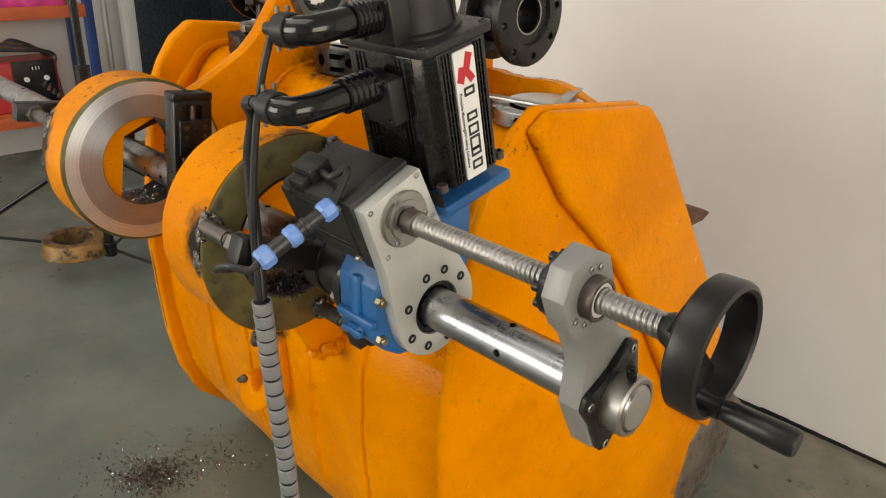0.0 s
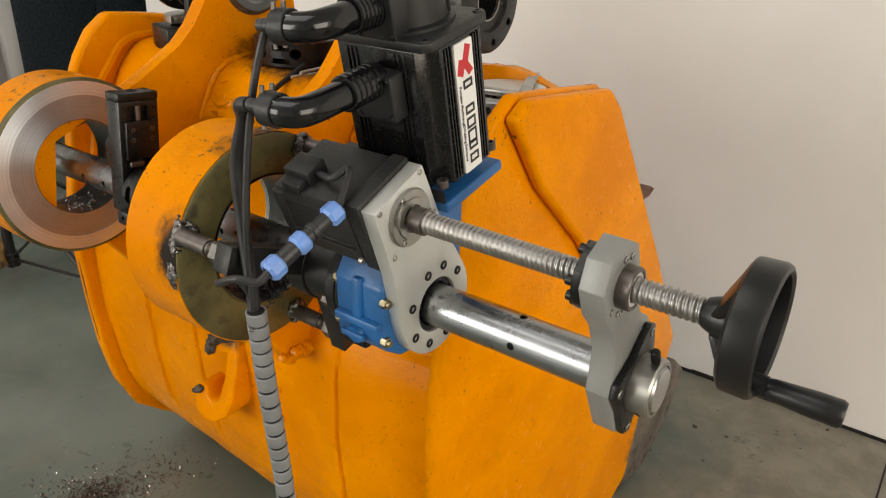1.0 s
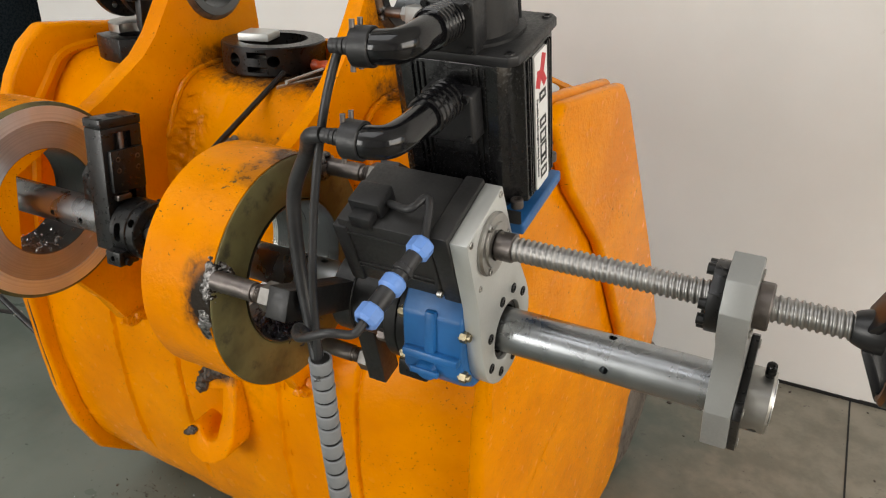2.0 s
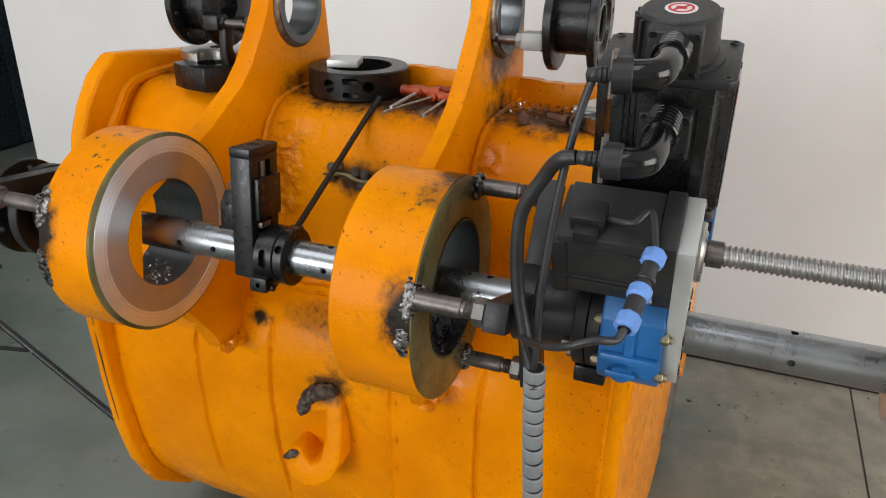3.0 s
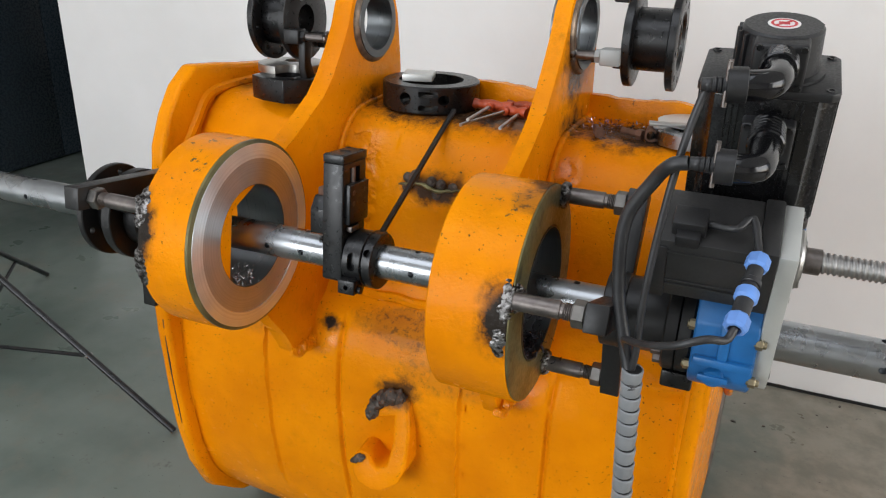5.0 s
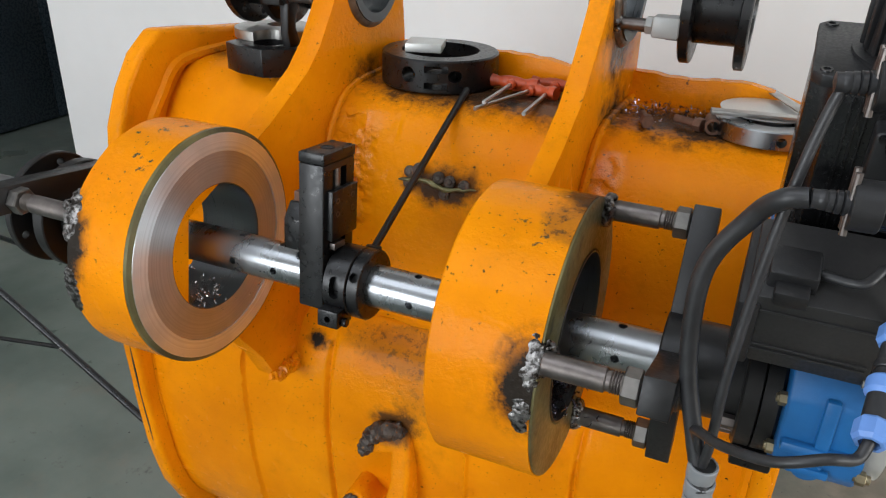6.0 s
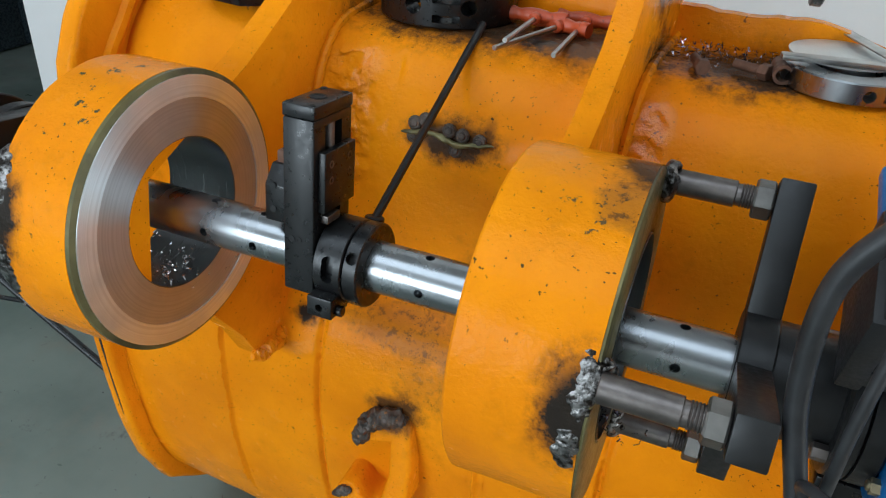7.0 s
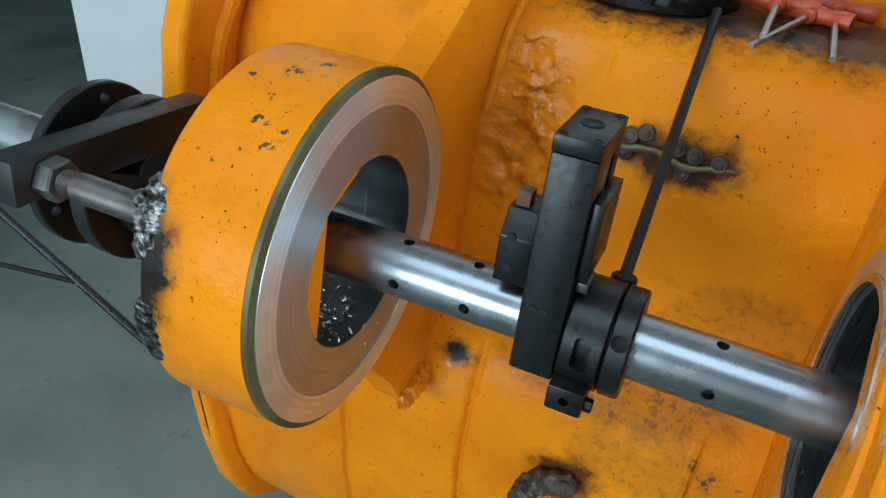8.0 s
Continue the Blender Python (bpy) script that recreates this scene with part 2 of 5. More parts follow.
M_BLUE = plain("blue_gearbox_paint", (0.012, 0.11, 0.31), 0.38, 0.0, 0.18, 14, 120, 0.3, 0.0012, (0.01, 0.05, 0.14), (0.66, 0.8))
M_LBLUE = plain("light_blue_plastic", (0.14, 0.29, 0.68), 0.42, 0.0, 0.08, 30, 200, 0.1, 0.0004)
M_ALU = plain("grey_anodised_aluminium", (0.60, 0.61, 0.59), 0.40, 0.5, 0.07, 6, 300, 0.12, 0.0003)
M_ALUSIDE = plain("grey_painted_aluminium", (0.285, 0.29, 0.282), 0.45, 0.2, 0.07, 9, 300, 0.15, 0.0003)
M_OLIVE = plain("olive_primer", (0.125, 0.11, 0.045), 0.42, 0.4, 0.45, 9, 120, 0.25, 0.0008, (0.045, 0.04, 0.025), (0.52, 0.75))
M_SLEEVE = plain("grey_spiral_sleeve", (0.22, 0.23, 0.24), 0.5, 0.0, 0.12, 20, 160, 0.15, 0.0005)
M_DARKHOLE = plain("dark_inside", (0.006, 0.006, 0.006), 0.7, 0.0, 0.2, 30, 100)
M_BRASS = plain("yellow_zinc_bolt", (0.30, 0.255, 0.165), 0.35, 0.9, 0.2, 40, 150)
M_RED = plain("red_enamel", (0.42, 0.03, 0.03), 0.4, 0.0, 0.2, 8, 120)
M_REDGRIP = plain("orange_red_grip", (0.42, 0.06, 0.014), 0.4, 0.0, 0.25, 20, 120, dirt=(0.1, 0.02, 0.01))
M_WHITE = plain("white_label", (0.78, 0.78, 0.77), 0.4, 0.0, 0.03, 20, 150, 0.05)
M_INK = plain("black_ink", (0.015, 0.015, 0.015), 0.5, 0.0, 0.1, 20, 150, 0.05)
M_REDINK = plain("red_ink", (0.55, 0.02, 0.03), 0.45, 0.0, 0.08, 20, 150, 0.05)
M_CHIP = plain("bright_chips", (0.55, 0.55, 0.56), 0.22, 1.0, 0.4, 300, 600)
M_DARKCHIP = plain("blued_chips", (0.05, 0.045, 0.06), 0.25, 0.9, 0.5, 300, 600)
M_RUSTCHIP = plain("brown_chips", (0.09, 0.055, 0.04), 0.4, 0.7, 0.5, 300, 600)
M_SLATE = plain("slate_door_paint", (0.030, 0.042, 0.052), 0.28, 0.0, 0.12, 2, 60, 0.05)
M_SHELFO = plain("orange_shelf_paint", (0.62, 0.13, 0.05), 0.5, 0.0, 0.12, 6, 120)
M_POSTB = plain("blue_rack_paint", (0.02, 0.06, 0.22), 0.45, 0.0, 0.15, 6, 120)
M_PINK = plain("pink_sheet", (0.75, 0.06, 0.30), 0.6, 0.0, 0.2, 9, 60, 0.6, 0.003)


def wall_paint():
    m, nt, b = nodes_of("wall_plaster")
    co = coords(nt)
    c = mixc(nt, ramp(nt, noise_tex(nt, co, 1.4, 5), 0.3, 0.7), (0.74, 0.73, 0.71), (0.80, 0.79, 0.775))
    c = mixc(nt, ramp(nt, noise_tex(nt, co, 5.0, 9, 0.75), 0.70, 0.80, 0, 0.6), c, (0.40, 0.36, 0.32))
    nt.links.new(c, b.inputs["Base Color"])
    b.inputs["Roughness"].default_value = 0.75
    bump(nt, noise_tex(nt, co, 45, 5), 0.25, 0.002, b)
    return m


def floor_paint():
    m, nt, b = nodes_of("worn_green_floor")
    co = coords(nt)
    n1 = noise_tex(nt, co, 1.1, 6, 0.6)
    c = mixc(nt, ramp(nt, n1, 0.35, 0.65), (0.098, 0.126, 0.108), (0.170, 0.198, 0.172))
    c = mixc(nt, ramp(nt, noise_tex(nt, co, 3.0, 8, 0.7), 0.52, 0.7, 0, 0.6), c, (0.19, 0.175, 0.14))
    # bare, brown concrete towards east end, edge uneven; warm reflected light painted in
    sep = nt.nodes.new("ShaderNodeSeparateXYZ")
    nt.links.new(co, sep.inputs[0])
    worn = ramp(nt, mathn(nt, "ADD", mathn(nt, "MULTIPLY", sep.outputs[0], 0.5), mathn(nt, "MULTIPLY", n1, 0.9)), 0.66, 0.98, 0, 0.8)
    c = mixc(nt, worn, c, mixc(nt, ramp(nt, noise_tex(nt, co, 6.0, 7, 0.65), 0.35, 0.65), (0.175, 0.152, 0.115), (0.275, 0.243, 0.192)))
    c = mixc(nt, ramp(nt, noise_tex(nt, co, 9.0, 8, 0.75), 0.60, 0.72, 0, 0.8), c, (0.055, 0.055, 0.05))
    c = mixc(nt, ramp(nt, noise_tex(nt, co, 60.0, 3), 0.70, 0.74), c, (0.02, 0.018, 0.015))
    nt.links.new(c, b.inputs["Base Color"])
    nt.links.new(ramp(nt, noise_tex(nt, co, 4.0, 5), 0.3, 0.7, 0.26, 0.55), b.inputs["Roughness"])
    bump(nt, noise_tex(nt, co, 30, 6), 0.15, 0.002, b)
    return m


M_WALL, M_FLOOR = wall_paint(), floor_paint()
M_CEIL = plain("ceiling_sheet", (0.55, 0.55, 0.54), 0.6, 0.0, 0.05, 2, 40)

# ---- mesh helpers (all in world metres; part() moves them into their thing's space) ----
AY, AZ = 0.035, 1.172                       # axis of the boring bar
TILTED = Matrix.Translation((0, AY, AZ)) @ Matrix.Rotation(radians(24), 4, "X")   # the drive leans over the bar


def part(name, bm, material, parent=None, label="", smooth=True, sharp=35.0):
    me = bpy.data.meshes.new(name)
    if parent is not None:
        bm.transform(world_of(parent).inverted())
    bmesh.ops.recalc_face_normals(bm, faces=bm.faces[:])
    for f in bm.faces:
        f.smooth = smooth
    if smooth:
        lim = radians(sharp)
        for e in bm.edges:
            if len(e.link_faces) == 2 and e.calc_face_angle(0) > lim:
                e.smooth = False
    bm.to_mesh(me)
    bm.free()
    me.materials.append(material)
    ob = new(name, me)
    if parent is not None:
        ob.parent = parent
    if label:
        ob["label"] = label
    return ob


def world_of(ob):
    m = ob.matrix_basis.copy()
    while ob.parent is not None:
        ob = ob.parent
        m = ob.matrix_basis @ m
    return m


def thing(name, at, label, category, group="", kind=""):
    ob = new(name)
    ob.empty_display_size = 0.05
    ob.location = at
    return tagged(ob, label, category, group, kind)


def alone(name, bm, material, label, category, group="", kind="", smooth=True):
    return tagged(part(name, bm, material, None, "", smooth), label, category, group, kind)


def join(*bms):
    out = bmesh.new()
    for b in bms:
        me = bpy.data.meshes.new("tmp")
        b.to_mesh(me)
        b.free()
        out.from_mesh(me)
        bpy.data.meshes.remove(me)
    return out


def bevelled(bm, width, seg=2, angle=40):
    if width > 0:
        es = [e for e in bm.edges if len(e.link_faces) == 2 and e.calc_face_angle(0) > radians(angle)]
        bmesh.ops.bevel(bm, geom=es, offset=width, segments=seg, profile=0.5, affect="EDGES", clamp_overlap=True)
    return bm


def box(x0, x1, y0, y1, z0, z1, bev=0.002, m=None, seg=2):
    bm = bmesh.new()
    bmesh.ops.create_cube(bm, size=1)
    bm.transform(Matrix.Translation(((x0 + x1) / 2, (y0 + y1) / 2, (z0 + z1) / 2)) @ Matrix.Diagonal((abs(x1 - x0), abs(y1 - y0), abs(z1 - z0), 1)))
    bevelled(bm, bev, seg)
    if m is not None:
        bm.transform(m)
    return bm


def loop_pts(cy, cz, r, n=32, a0=0.0):
    return [(cy + r * math.cos(a0 + 2 * math.pi * k / n), cz + r * math.sin(a0 + 2 * math.pi * k / n)) for k in range(n)]


def slab(outer, x0, x1, holes=(), bev=0.0, m=None, seg=2):
    """A plate cut to an outline in the plane across x, with round or shaped holes through it."""
    bm = bmesh.new()
    edges = []
    for ring in (outer, *holes):
        vs = [bm.verts.new((x0, y, z)) for y, z in ring]
        edges += [bm.edges.new((a, b)) for a, b in zip(vs, vs[1:] + vs[:1])]
    bmesh.ops.triangle_fill(bm, use_beauty=True, edges=edges)
    front = [tuple(f.verts) for f in bm.faces]
    rim = [tuple(e.verts) for e in bm.edges if len(e.link_faces) == 1]
    twin = {v: bm.verts.new((x1, v.co.y, v.co.z)) for v in list(bm.verts)}
    for vs in front:
        bm.faces.new([twin[v] for v in reversed(vs)])
    for a, b in rim:
        bm.faces.new((a, b, twin[b], twin[a]))
    bmesh.ops.recalc_face_normals(bm, faces=bm.faces[:])
    bevelled(bm, bev, seg, 30)
    if m is not None:
        bm.transform(m)
    return bm


def frame_of(a, b):
    """A frame at a whose x axis runs to b."""
    d = (Vector(b) - Vector(a)).normalized()
    return Matrix.Translation(a) @ d.to_track_quat("X", "Z").to_matrix().to_4x4()


def lathe(profile, m=None, n=48, closed=False, wave=None):
    """Turns a profile of (along, radius) round the x axis."""
    bm = bmesh.new()
    rings = []
    for s, r in profile:
        if r < 1e-6:
            rings.append([bm.verts.new((s, 0, 0))])
        else:
            rings.append([bm.verts.new((s, r * math.cos(2 * math.pi * k / n), r * math.sin(2 * math.pi * k / n))) for k in range(n)])
    pairs = list(zip(rings, rings[1:])) + ([(rings[-1], rings[0])] if closed else [])
    for a, b in pairs:
        for k in range(n):
            k2 = (k + 1) % n
            if len(a) == 1 and len(b) > 1:
                bm.faces.new((a[0], b[k], b[k2]))
            elif len(b) == 1 and len(a) > 1:
                bm.faces.new((a[k], b[0], a[k2]))
            elif len(a) > 1:
                bm.faces.new((a[k], b[k], b[k2], a[k2]))
    if m is not None:
        bm.transform(m)
    return bm


def rod(a, b, r, n=16, bev=0.0):
    L = (Vector(b) - Vector(a)).length
    c = min(bev, r * 0.5, L * 0.4)
    prof = [(0, 0), (0, r - c), (c, r), (L - c, r), (L, r - c), (L, 0)] if c > 0 else [(0, 0), (0, r), (L, r), (L, 0)]
    return lathe(prof, frame_of(a, b), n)


def hexa(a, b, r, bore=0.0):
    L = (Vector(b) - Vector(a)).length
    c = r * 0.1
    if bore:
        return lathe([(0, bore), (0, r - c), (c, r), (L - c, r), (L, r - c), (L, bore)], frame_of(a, b), 6, True)
    return lathe([(0, 0), (0, r - c), (c, r), (L - c, r), (L, r - c), (L, 0)], frame_of(a, b), 6)


def spline(pts, per=10):
    P = [Vector(p) for p in pts]
    P = [P[0] * 2 - P[1]] + P + [P[-1] * 2 - P[-2]]
    out = []
    for i in range(1, len(P) - 2):
        for k in range(per):
            t = k / per
            a, b, c, d = P[i - 1], P[i], P[i + 1], P[i + 2]
            out.append(0.5 * ((2 * b) + (c - a) * t + (2 * a - 5 * b + 4 * c - d) * t * t + (3 * b - a - 3 * c + d) * t ** 3))
    return out + [P[-2]]


def tube(pts, r, n=12, per=10, radius=None, caps=True):
    """A round cable, hose or pipe along a smooth line."""
    line = spline(pts, per) if per else [Vector(p) for p in pts]
    bm = bmesh.new()
    rings, up = [], Vector((0.13, 0.31, 0.94))
    for i, p in enumerate(line):
        d = (line[min(i + 1, len(line) - 1)] - line[max(i - 1, 0)]).normalized()
        side = d.cross(up).normalized()
        up = side.cross(d).normalized()
        rr = radius(i / (len(line) - 1)) if radius else r
        rings.append([bm.verts.new(p + rr * (math.cos(2 * math.pi * k / n) * side + math.sin(2 * math.pi * k / n) * up)) for k in range(n)])
    for a, b in zip(rings, rings[1:]):
        for k in range(n):
            bm.faces.new((a[k], a[(k + 1) % n], b[(k + 1) % n], b[k]))
    if caps:
        bm.faces.new(rings[0])
        bm.faces.new(rings[-1])
    return bm


def cut(bm, cutters):
    """bm with the cutters taken out of it."""
    made = []
    for b in (bm, join(*cutters)):
        me = bpy.data.meshes.new("tmp")
        bmesh.ops.recalc_face_normals(b, faces=b.faces[:])
        b.to_mesh(me)
        b.free()
        made.append(new("tmp", me))
    mod = made[0].modifiers.new("cut", "BOOLEAN")
    mod.operation, mod.object, mod.solver, mod.use_self = "DIFFERENCE", made[1], "EXACT", True
    me = bpy.data.meshes.new_from_object(made[0].evaluated_get(bpy.context.evaluated_depsgraph_get()))
    out = bmesh.new()
    out.from_mesh(me)
    for o in made:
        old = o.data
        bpy.data.objects.remove(o)
        bpy.data.meshes.remove(old)
    bpy.data.meshes.remove(me)
    return out


def weld_blob(points, r, seed, n=12, lump=1.0):
    """Rippled weld metal laid along a line of beads."""
    rnd = random.Random(seed)
    pts = [Vector(q) for q in points]
    pts = [pts[0] - (pts[1] - pts[0]) * 0.6] + pts + [pts[-1] + (pts[-1] - pts[-2]) * 0.6]
    bm = tube(pts, r, n, 9, lambda t: r * (0.06 + 1.0 * math.sin(math.pi * min(1, max(0, 0.01 + 0.98 * t))) ** 0.5) * (1 + 0.10 * math.sin(t * len(pts) * 7 + seed)))
    for v in bm.verts:
        q = v.co * 95 + Vector((seed, 0, 0))
        v.co += lump * r * (0.42 * Vector((noise.noise(q), noise.noise(q + Vector((7, 0, 0))), noise.noise(q + Vector((0, 9, 0))))) + 0.12 * Vector((noise.noise(q * 3), noise.noise(q * 3 + Vector((7, 0, 0))), noise.noise(q * 3 + Vector((0, 9, 0))))))
    return bm


def pressed(bm, radius, keep):
    """Weld metal pressed flat against the round of a boss."""
    for v in bm.verts:
        d = Vector((0, v.co.y - AY, v.co.z - AZ))
        over = d.length - radius
        if over > 0:
            v.co -= d.normalized() * over * (1 - keep)
    return bm


def line_pts(a, b, n):
    return [Vector(a).lerp(Vector(b), k / (n - 1)) for k in range(n)]


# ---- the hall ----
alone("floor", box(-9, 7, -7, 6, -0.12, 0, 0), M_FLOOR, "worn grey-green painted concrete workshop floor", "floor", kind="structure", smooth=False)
WALL_TURN = Matrix.Translation((1.3, 1.965, 0)) @ Matrix.Rotation(radians(0.4), 4, "Z")
alone("wall_north", box(-4.035, 5.0, 0, 0.22, 0.0, 4.5, 0.0, WALL_TURN), M_WALL, "off-white plastered workshop wall with faint scuffs", "wall", kind="structure", smooth=False)
alone("wall_west", box(-4.75, -4.55, -7, 6, 0, 4.5, 0), M_WALL, "white plastered end wall of the workshop", "wall", kind="structure", smooth=False)
alone("wall_back", box(-4.55, 7, 5.8, 6, 0, 4.5, 0), M_WALL, "white plastered wall of the next bay", "wall", kind="structure", smooth=False)
s = join(*[box(-4.3 - 0.05, -4.3, 1.9 + 0.62 * k, 2.512 + 0.62 * k, 0.015, 2.6, 0.004) for k in range(5)], box(-4.29, -4.285, 1.95, 4.95, 1.30, 1.325, 0.001))
door = thing("door_1", (-4.3, 3.4, 0), "dark slate-blue steel sliding door, closed", "door", kind="structure")
part("door_leaf", s, M_SLATE, door)
part("frame_post", box(-4.40, -4.31, 1.80, 1.895, 0, 2.7, 0.004), M_WALL, door)
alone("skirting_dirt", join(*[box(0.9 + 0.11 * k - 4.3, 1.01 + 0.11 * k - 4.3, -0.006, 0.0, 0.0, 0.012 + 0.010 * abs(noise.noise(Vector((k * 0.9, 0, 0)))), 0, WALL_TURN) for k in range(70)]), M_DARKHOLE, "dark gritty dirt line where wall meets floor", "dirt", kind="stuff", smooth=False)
# south and east walls are unseen; their openings follow the daylight lamps
s = join(box(-4.55, -4.1, -6.2, -6, 0, 4.5, 0), box(-0.7, 6.2, -6.2, -6, 0, 4.5, 0), box(-4.1, -0.7, -6.2, -6, 4.1, 4.5, 0))
alone("wall_south", s, M_WALL, "white wall with a wide open doorway", "wall", kind="structure", smooth=False)
s = join(box(6.0, 6.2, -6, -3.5, 0, 4.5, 0), box(6.0, 6.2, 1.1, 5.8, 0, 4.5, 0), box(6.0, 6.2, -3.5, 1.1, 4.1, 4.5, 0))
alone("wall_east", s, M_WALL, "white wall with a wide open doorway", "wall", kind="structure", smooth=False)
# unseen ceiling; its opening is made up to hold the roof lamp
alone("ceiling", join(box(-4.75, 6.2, -6.2, -2.75, 4.5, 4.6, 0), box(-4.75, 6.2, -0.45, 6, 4.5, 4.6, 0), box(-4.75, -2.95, -2.75, -0.45, 4.5, 4.6, 0), box(1.15, 6.2, -2.75, -0.45, 4.5, 4.6, 0)), M_CEIL, "pale sheet-metal workshop ceiling, unseen, with an opening added for the fill lamp", "ceiling", kind="structure", smooth=False)

# ---- the bucket ----
bucket = thing("excavator_bucket", (0.08, 0.6, 0), "orange painted excavator bucket standing on the floor, scuffed and part-welded", "bucket")
PROFILE = [(0.68, 1.358), (0.56, 1.357), (0.47, 1.355), (0.425, 1.344), (0.385, 1.310), (0.352, 1.262), (0.332, 1.215), (0.321, 1.15), (0.316, 1.06), (0.308, 0.985), (0.287, 0.938),
           (0.248, 0.905), (0.221, 0.85), (0.208, 0.78), (0.207, 0.65), (0.218, 0.50), (0.242, 0.36), (0.292, 0.23), (0.39, 0.12), (0.56, 0.05), (0.85, 0.02), (1.15, 0.02)]


def smooth01(t):
    t = max(0.0, min(1.0, t))
    return t * t * (3 - 2 * t)


def wrapper_mesh():
    line = spline([(0, y, z) for y, z in PROFILE], 20)
    xs = set(round(-0.135 + 0.005 * k, 4) for k in range(34)) | set(round(0.385 + 0.005 * k, 4) for k in range(16)) | set(round(-0.575 + 0.0125 * k, 4) for k in range(108))
    for f in (-0.295, 0.24, -0.078, 0.443):
        xs |= {round(f + d, 4) for d in (-0.012, -0.008, -0.005, -0.003, -0.0015, 0, 0.0015, 0.003, 0.005, 0.008, 0.012)}
    xs = sorted(x for x in xs if -0.576 <= x <= 0.735)
    bm = bmesh.new()
    rows = []
    for i, p in enumerate(line):
        d = (line[min(i + 1, len(line) - 1)] - line[max(i - 1, 0)]).normalized()
        nrm = Vector((0, d.z, -d.y))
        if nrm.y > 0 and nrm.z < 0:
            nrm = -nrm
        row = []
        for x in xs:
            low = smooth01((0.93 - p.z) / 0.05)
            off = 0.003 * noise.noise(Vector((x * 5, p.y * 5, p.z * 5))) + 0.0018 * noise.noise(Vector((x * 17, p.y * 17, p.z * 17 + 4)))
            for c, a, w in ((-0.078, 0.010, 0.006), (0.443, 0.010, 0.006), (-0.295, -0.010, 0.0034), (0.24, -0.010, 0.0034)):
                wob = c + 0.004 * noise.noise(Vector((c * 9, 0, p.z * 6)))
                off += low * smooth01((p.z - 0.3) / 0.1) * a * math.exp(-((x - wob) / w) ** 2) * (1 + 0.5 * noise.noise(Vector((x * 40, 0, p.z * 70))))
            # rough weld seams on the upper tube beside the ears
            for c, w in ((-0.105, 0.058), (0.385, 0.024)):
                seam = smooth01((p.z - 1.06) / 0.08) * smooth01((1.335 - p.z) / 0.035) * math.exp(-((x - c) / w) ** 2)
                v = Vector((x * 26, p.y * 26, p.z * 26))
                off += (1.25 if c < 0 else 1.0) * seam * (0.006 + 0.011 * noise.noise(v) + 0.009 * noise.noise(v * 2.3) + 0.006 * abs(noise.noise(v * 5)) + 0.003 * noise.noise(v * 9))
            # lumps where the ear toe and the crease are welded
            crease = math.exp(-((p.z - 0.945) / 0.03) ** 2)
            off += crease * 0.005 * noise.noise(Vector((x * 24, 2, p.z * 40)))
            # a run in the paint
            off += 0.016 * math.exp(-((x + 0.018) / 0.008) ** 2) * smooth01((p.z - 1.275) / 0.02) * smooth01((1.335 - p.z) / 0.02)
            back = 0.045 * smooth01((x - 0.45) / 0.3) * low
            row.append(bm.verts.new((x, p.y + nrm.y * -abs(off) * (1 if off > 0 else -1) * (1 if nrm.y <= 0 else -1) + back, p.z + abs(nrm.z) * off)))
        rows.append(row)
    for a, b in zip(rows, rows[1:]):
        for k in range(len(xs) - 1):
            bm.faces.new((a[k], a[k + 1], b[k + 1], b[k]))
    return bm


shell = part("shell", wrapper_mesh(), M_ORANGE, bucket, "curved orange back plate with weld seams", True, 80)
mod = shell.modifiers.new("thick", "SOLIDIFY")
mod.thickness, mod.offset = 0.02, -1
SIDE = [(0.356, 1.430), (0.64, 1.400), (0.69, 1.365), (0.874, 1.152), (1.06, 0.90), (1.275, 0.57), (1.295, 0.47), (1.24, 0.25), (1.18, 0.09), (1.05, 0.015), (0.58, 0.015), (0.385, 0.085), (0.265, 0.19), (0.212, 0.31), (0.184, 0.46), (0.172, 0.62),
        (0.165, 0.76), (0.165, 0.88), (0.185, 1.01), (0.207, 1.144), (0.222, 1.246), (0.256, 1.322), (0.300, 1.385)]


def rough_edges(bm, amp, scale):
    bmesh.ops.subdivide_edges(bm, edges=[e for e in bm.edges if e.calc_length() > 0.05], cuts=2)
    for v in bm.verts:
        v.co += amp * Vector((noise.noise(v.co * scale), noise.noise(v.co * scale + Vector((5, 0, 0))), noise.noise(v.co * scale + Vector((0, 5, 0)))))
    return bm


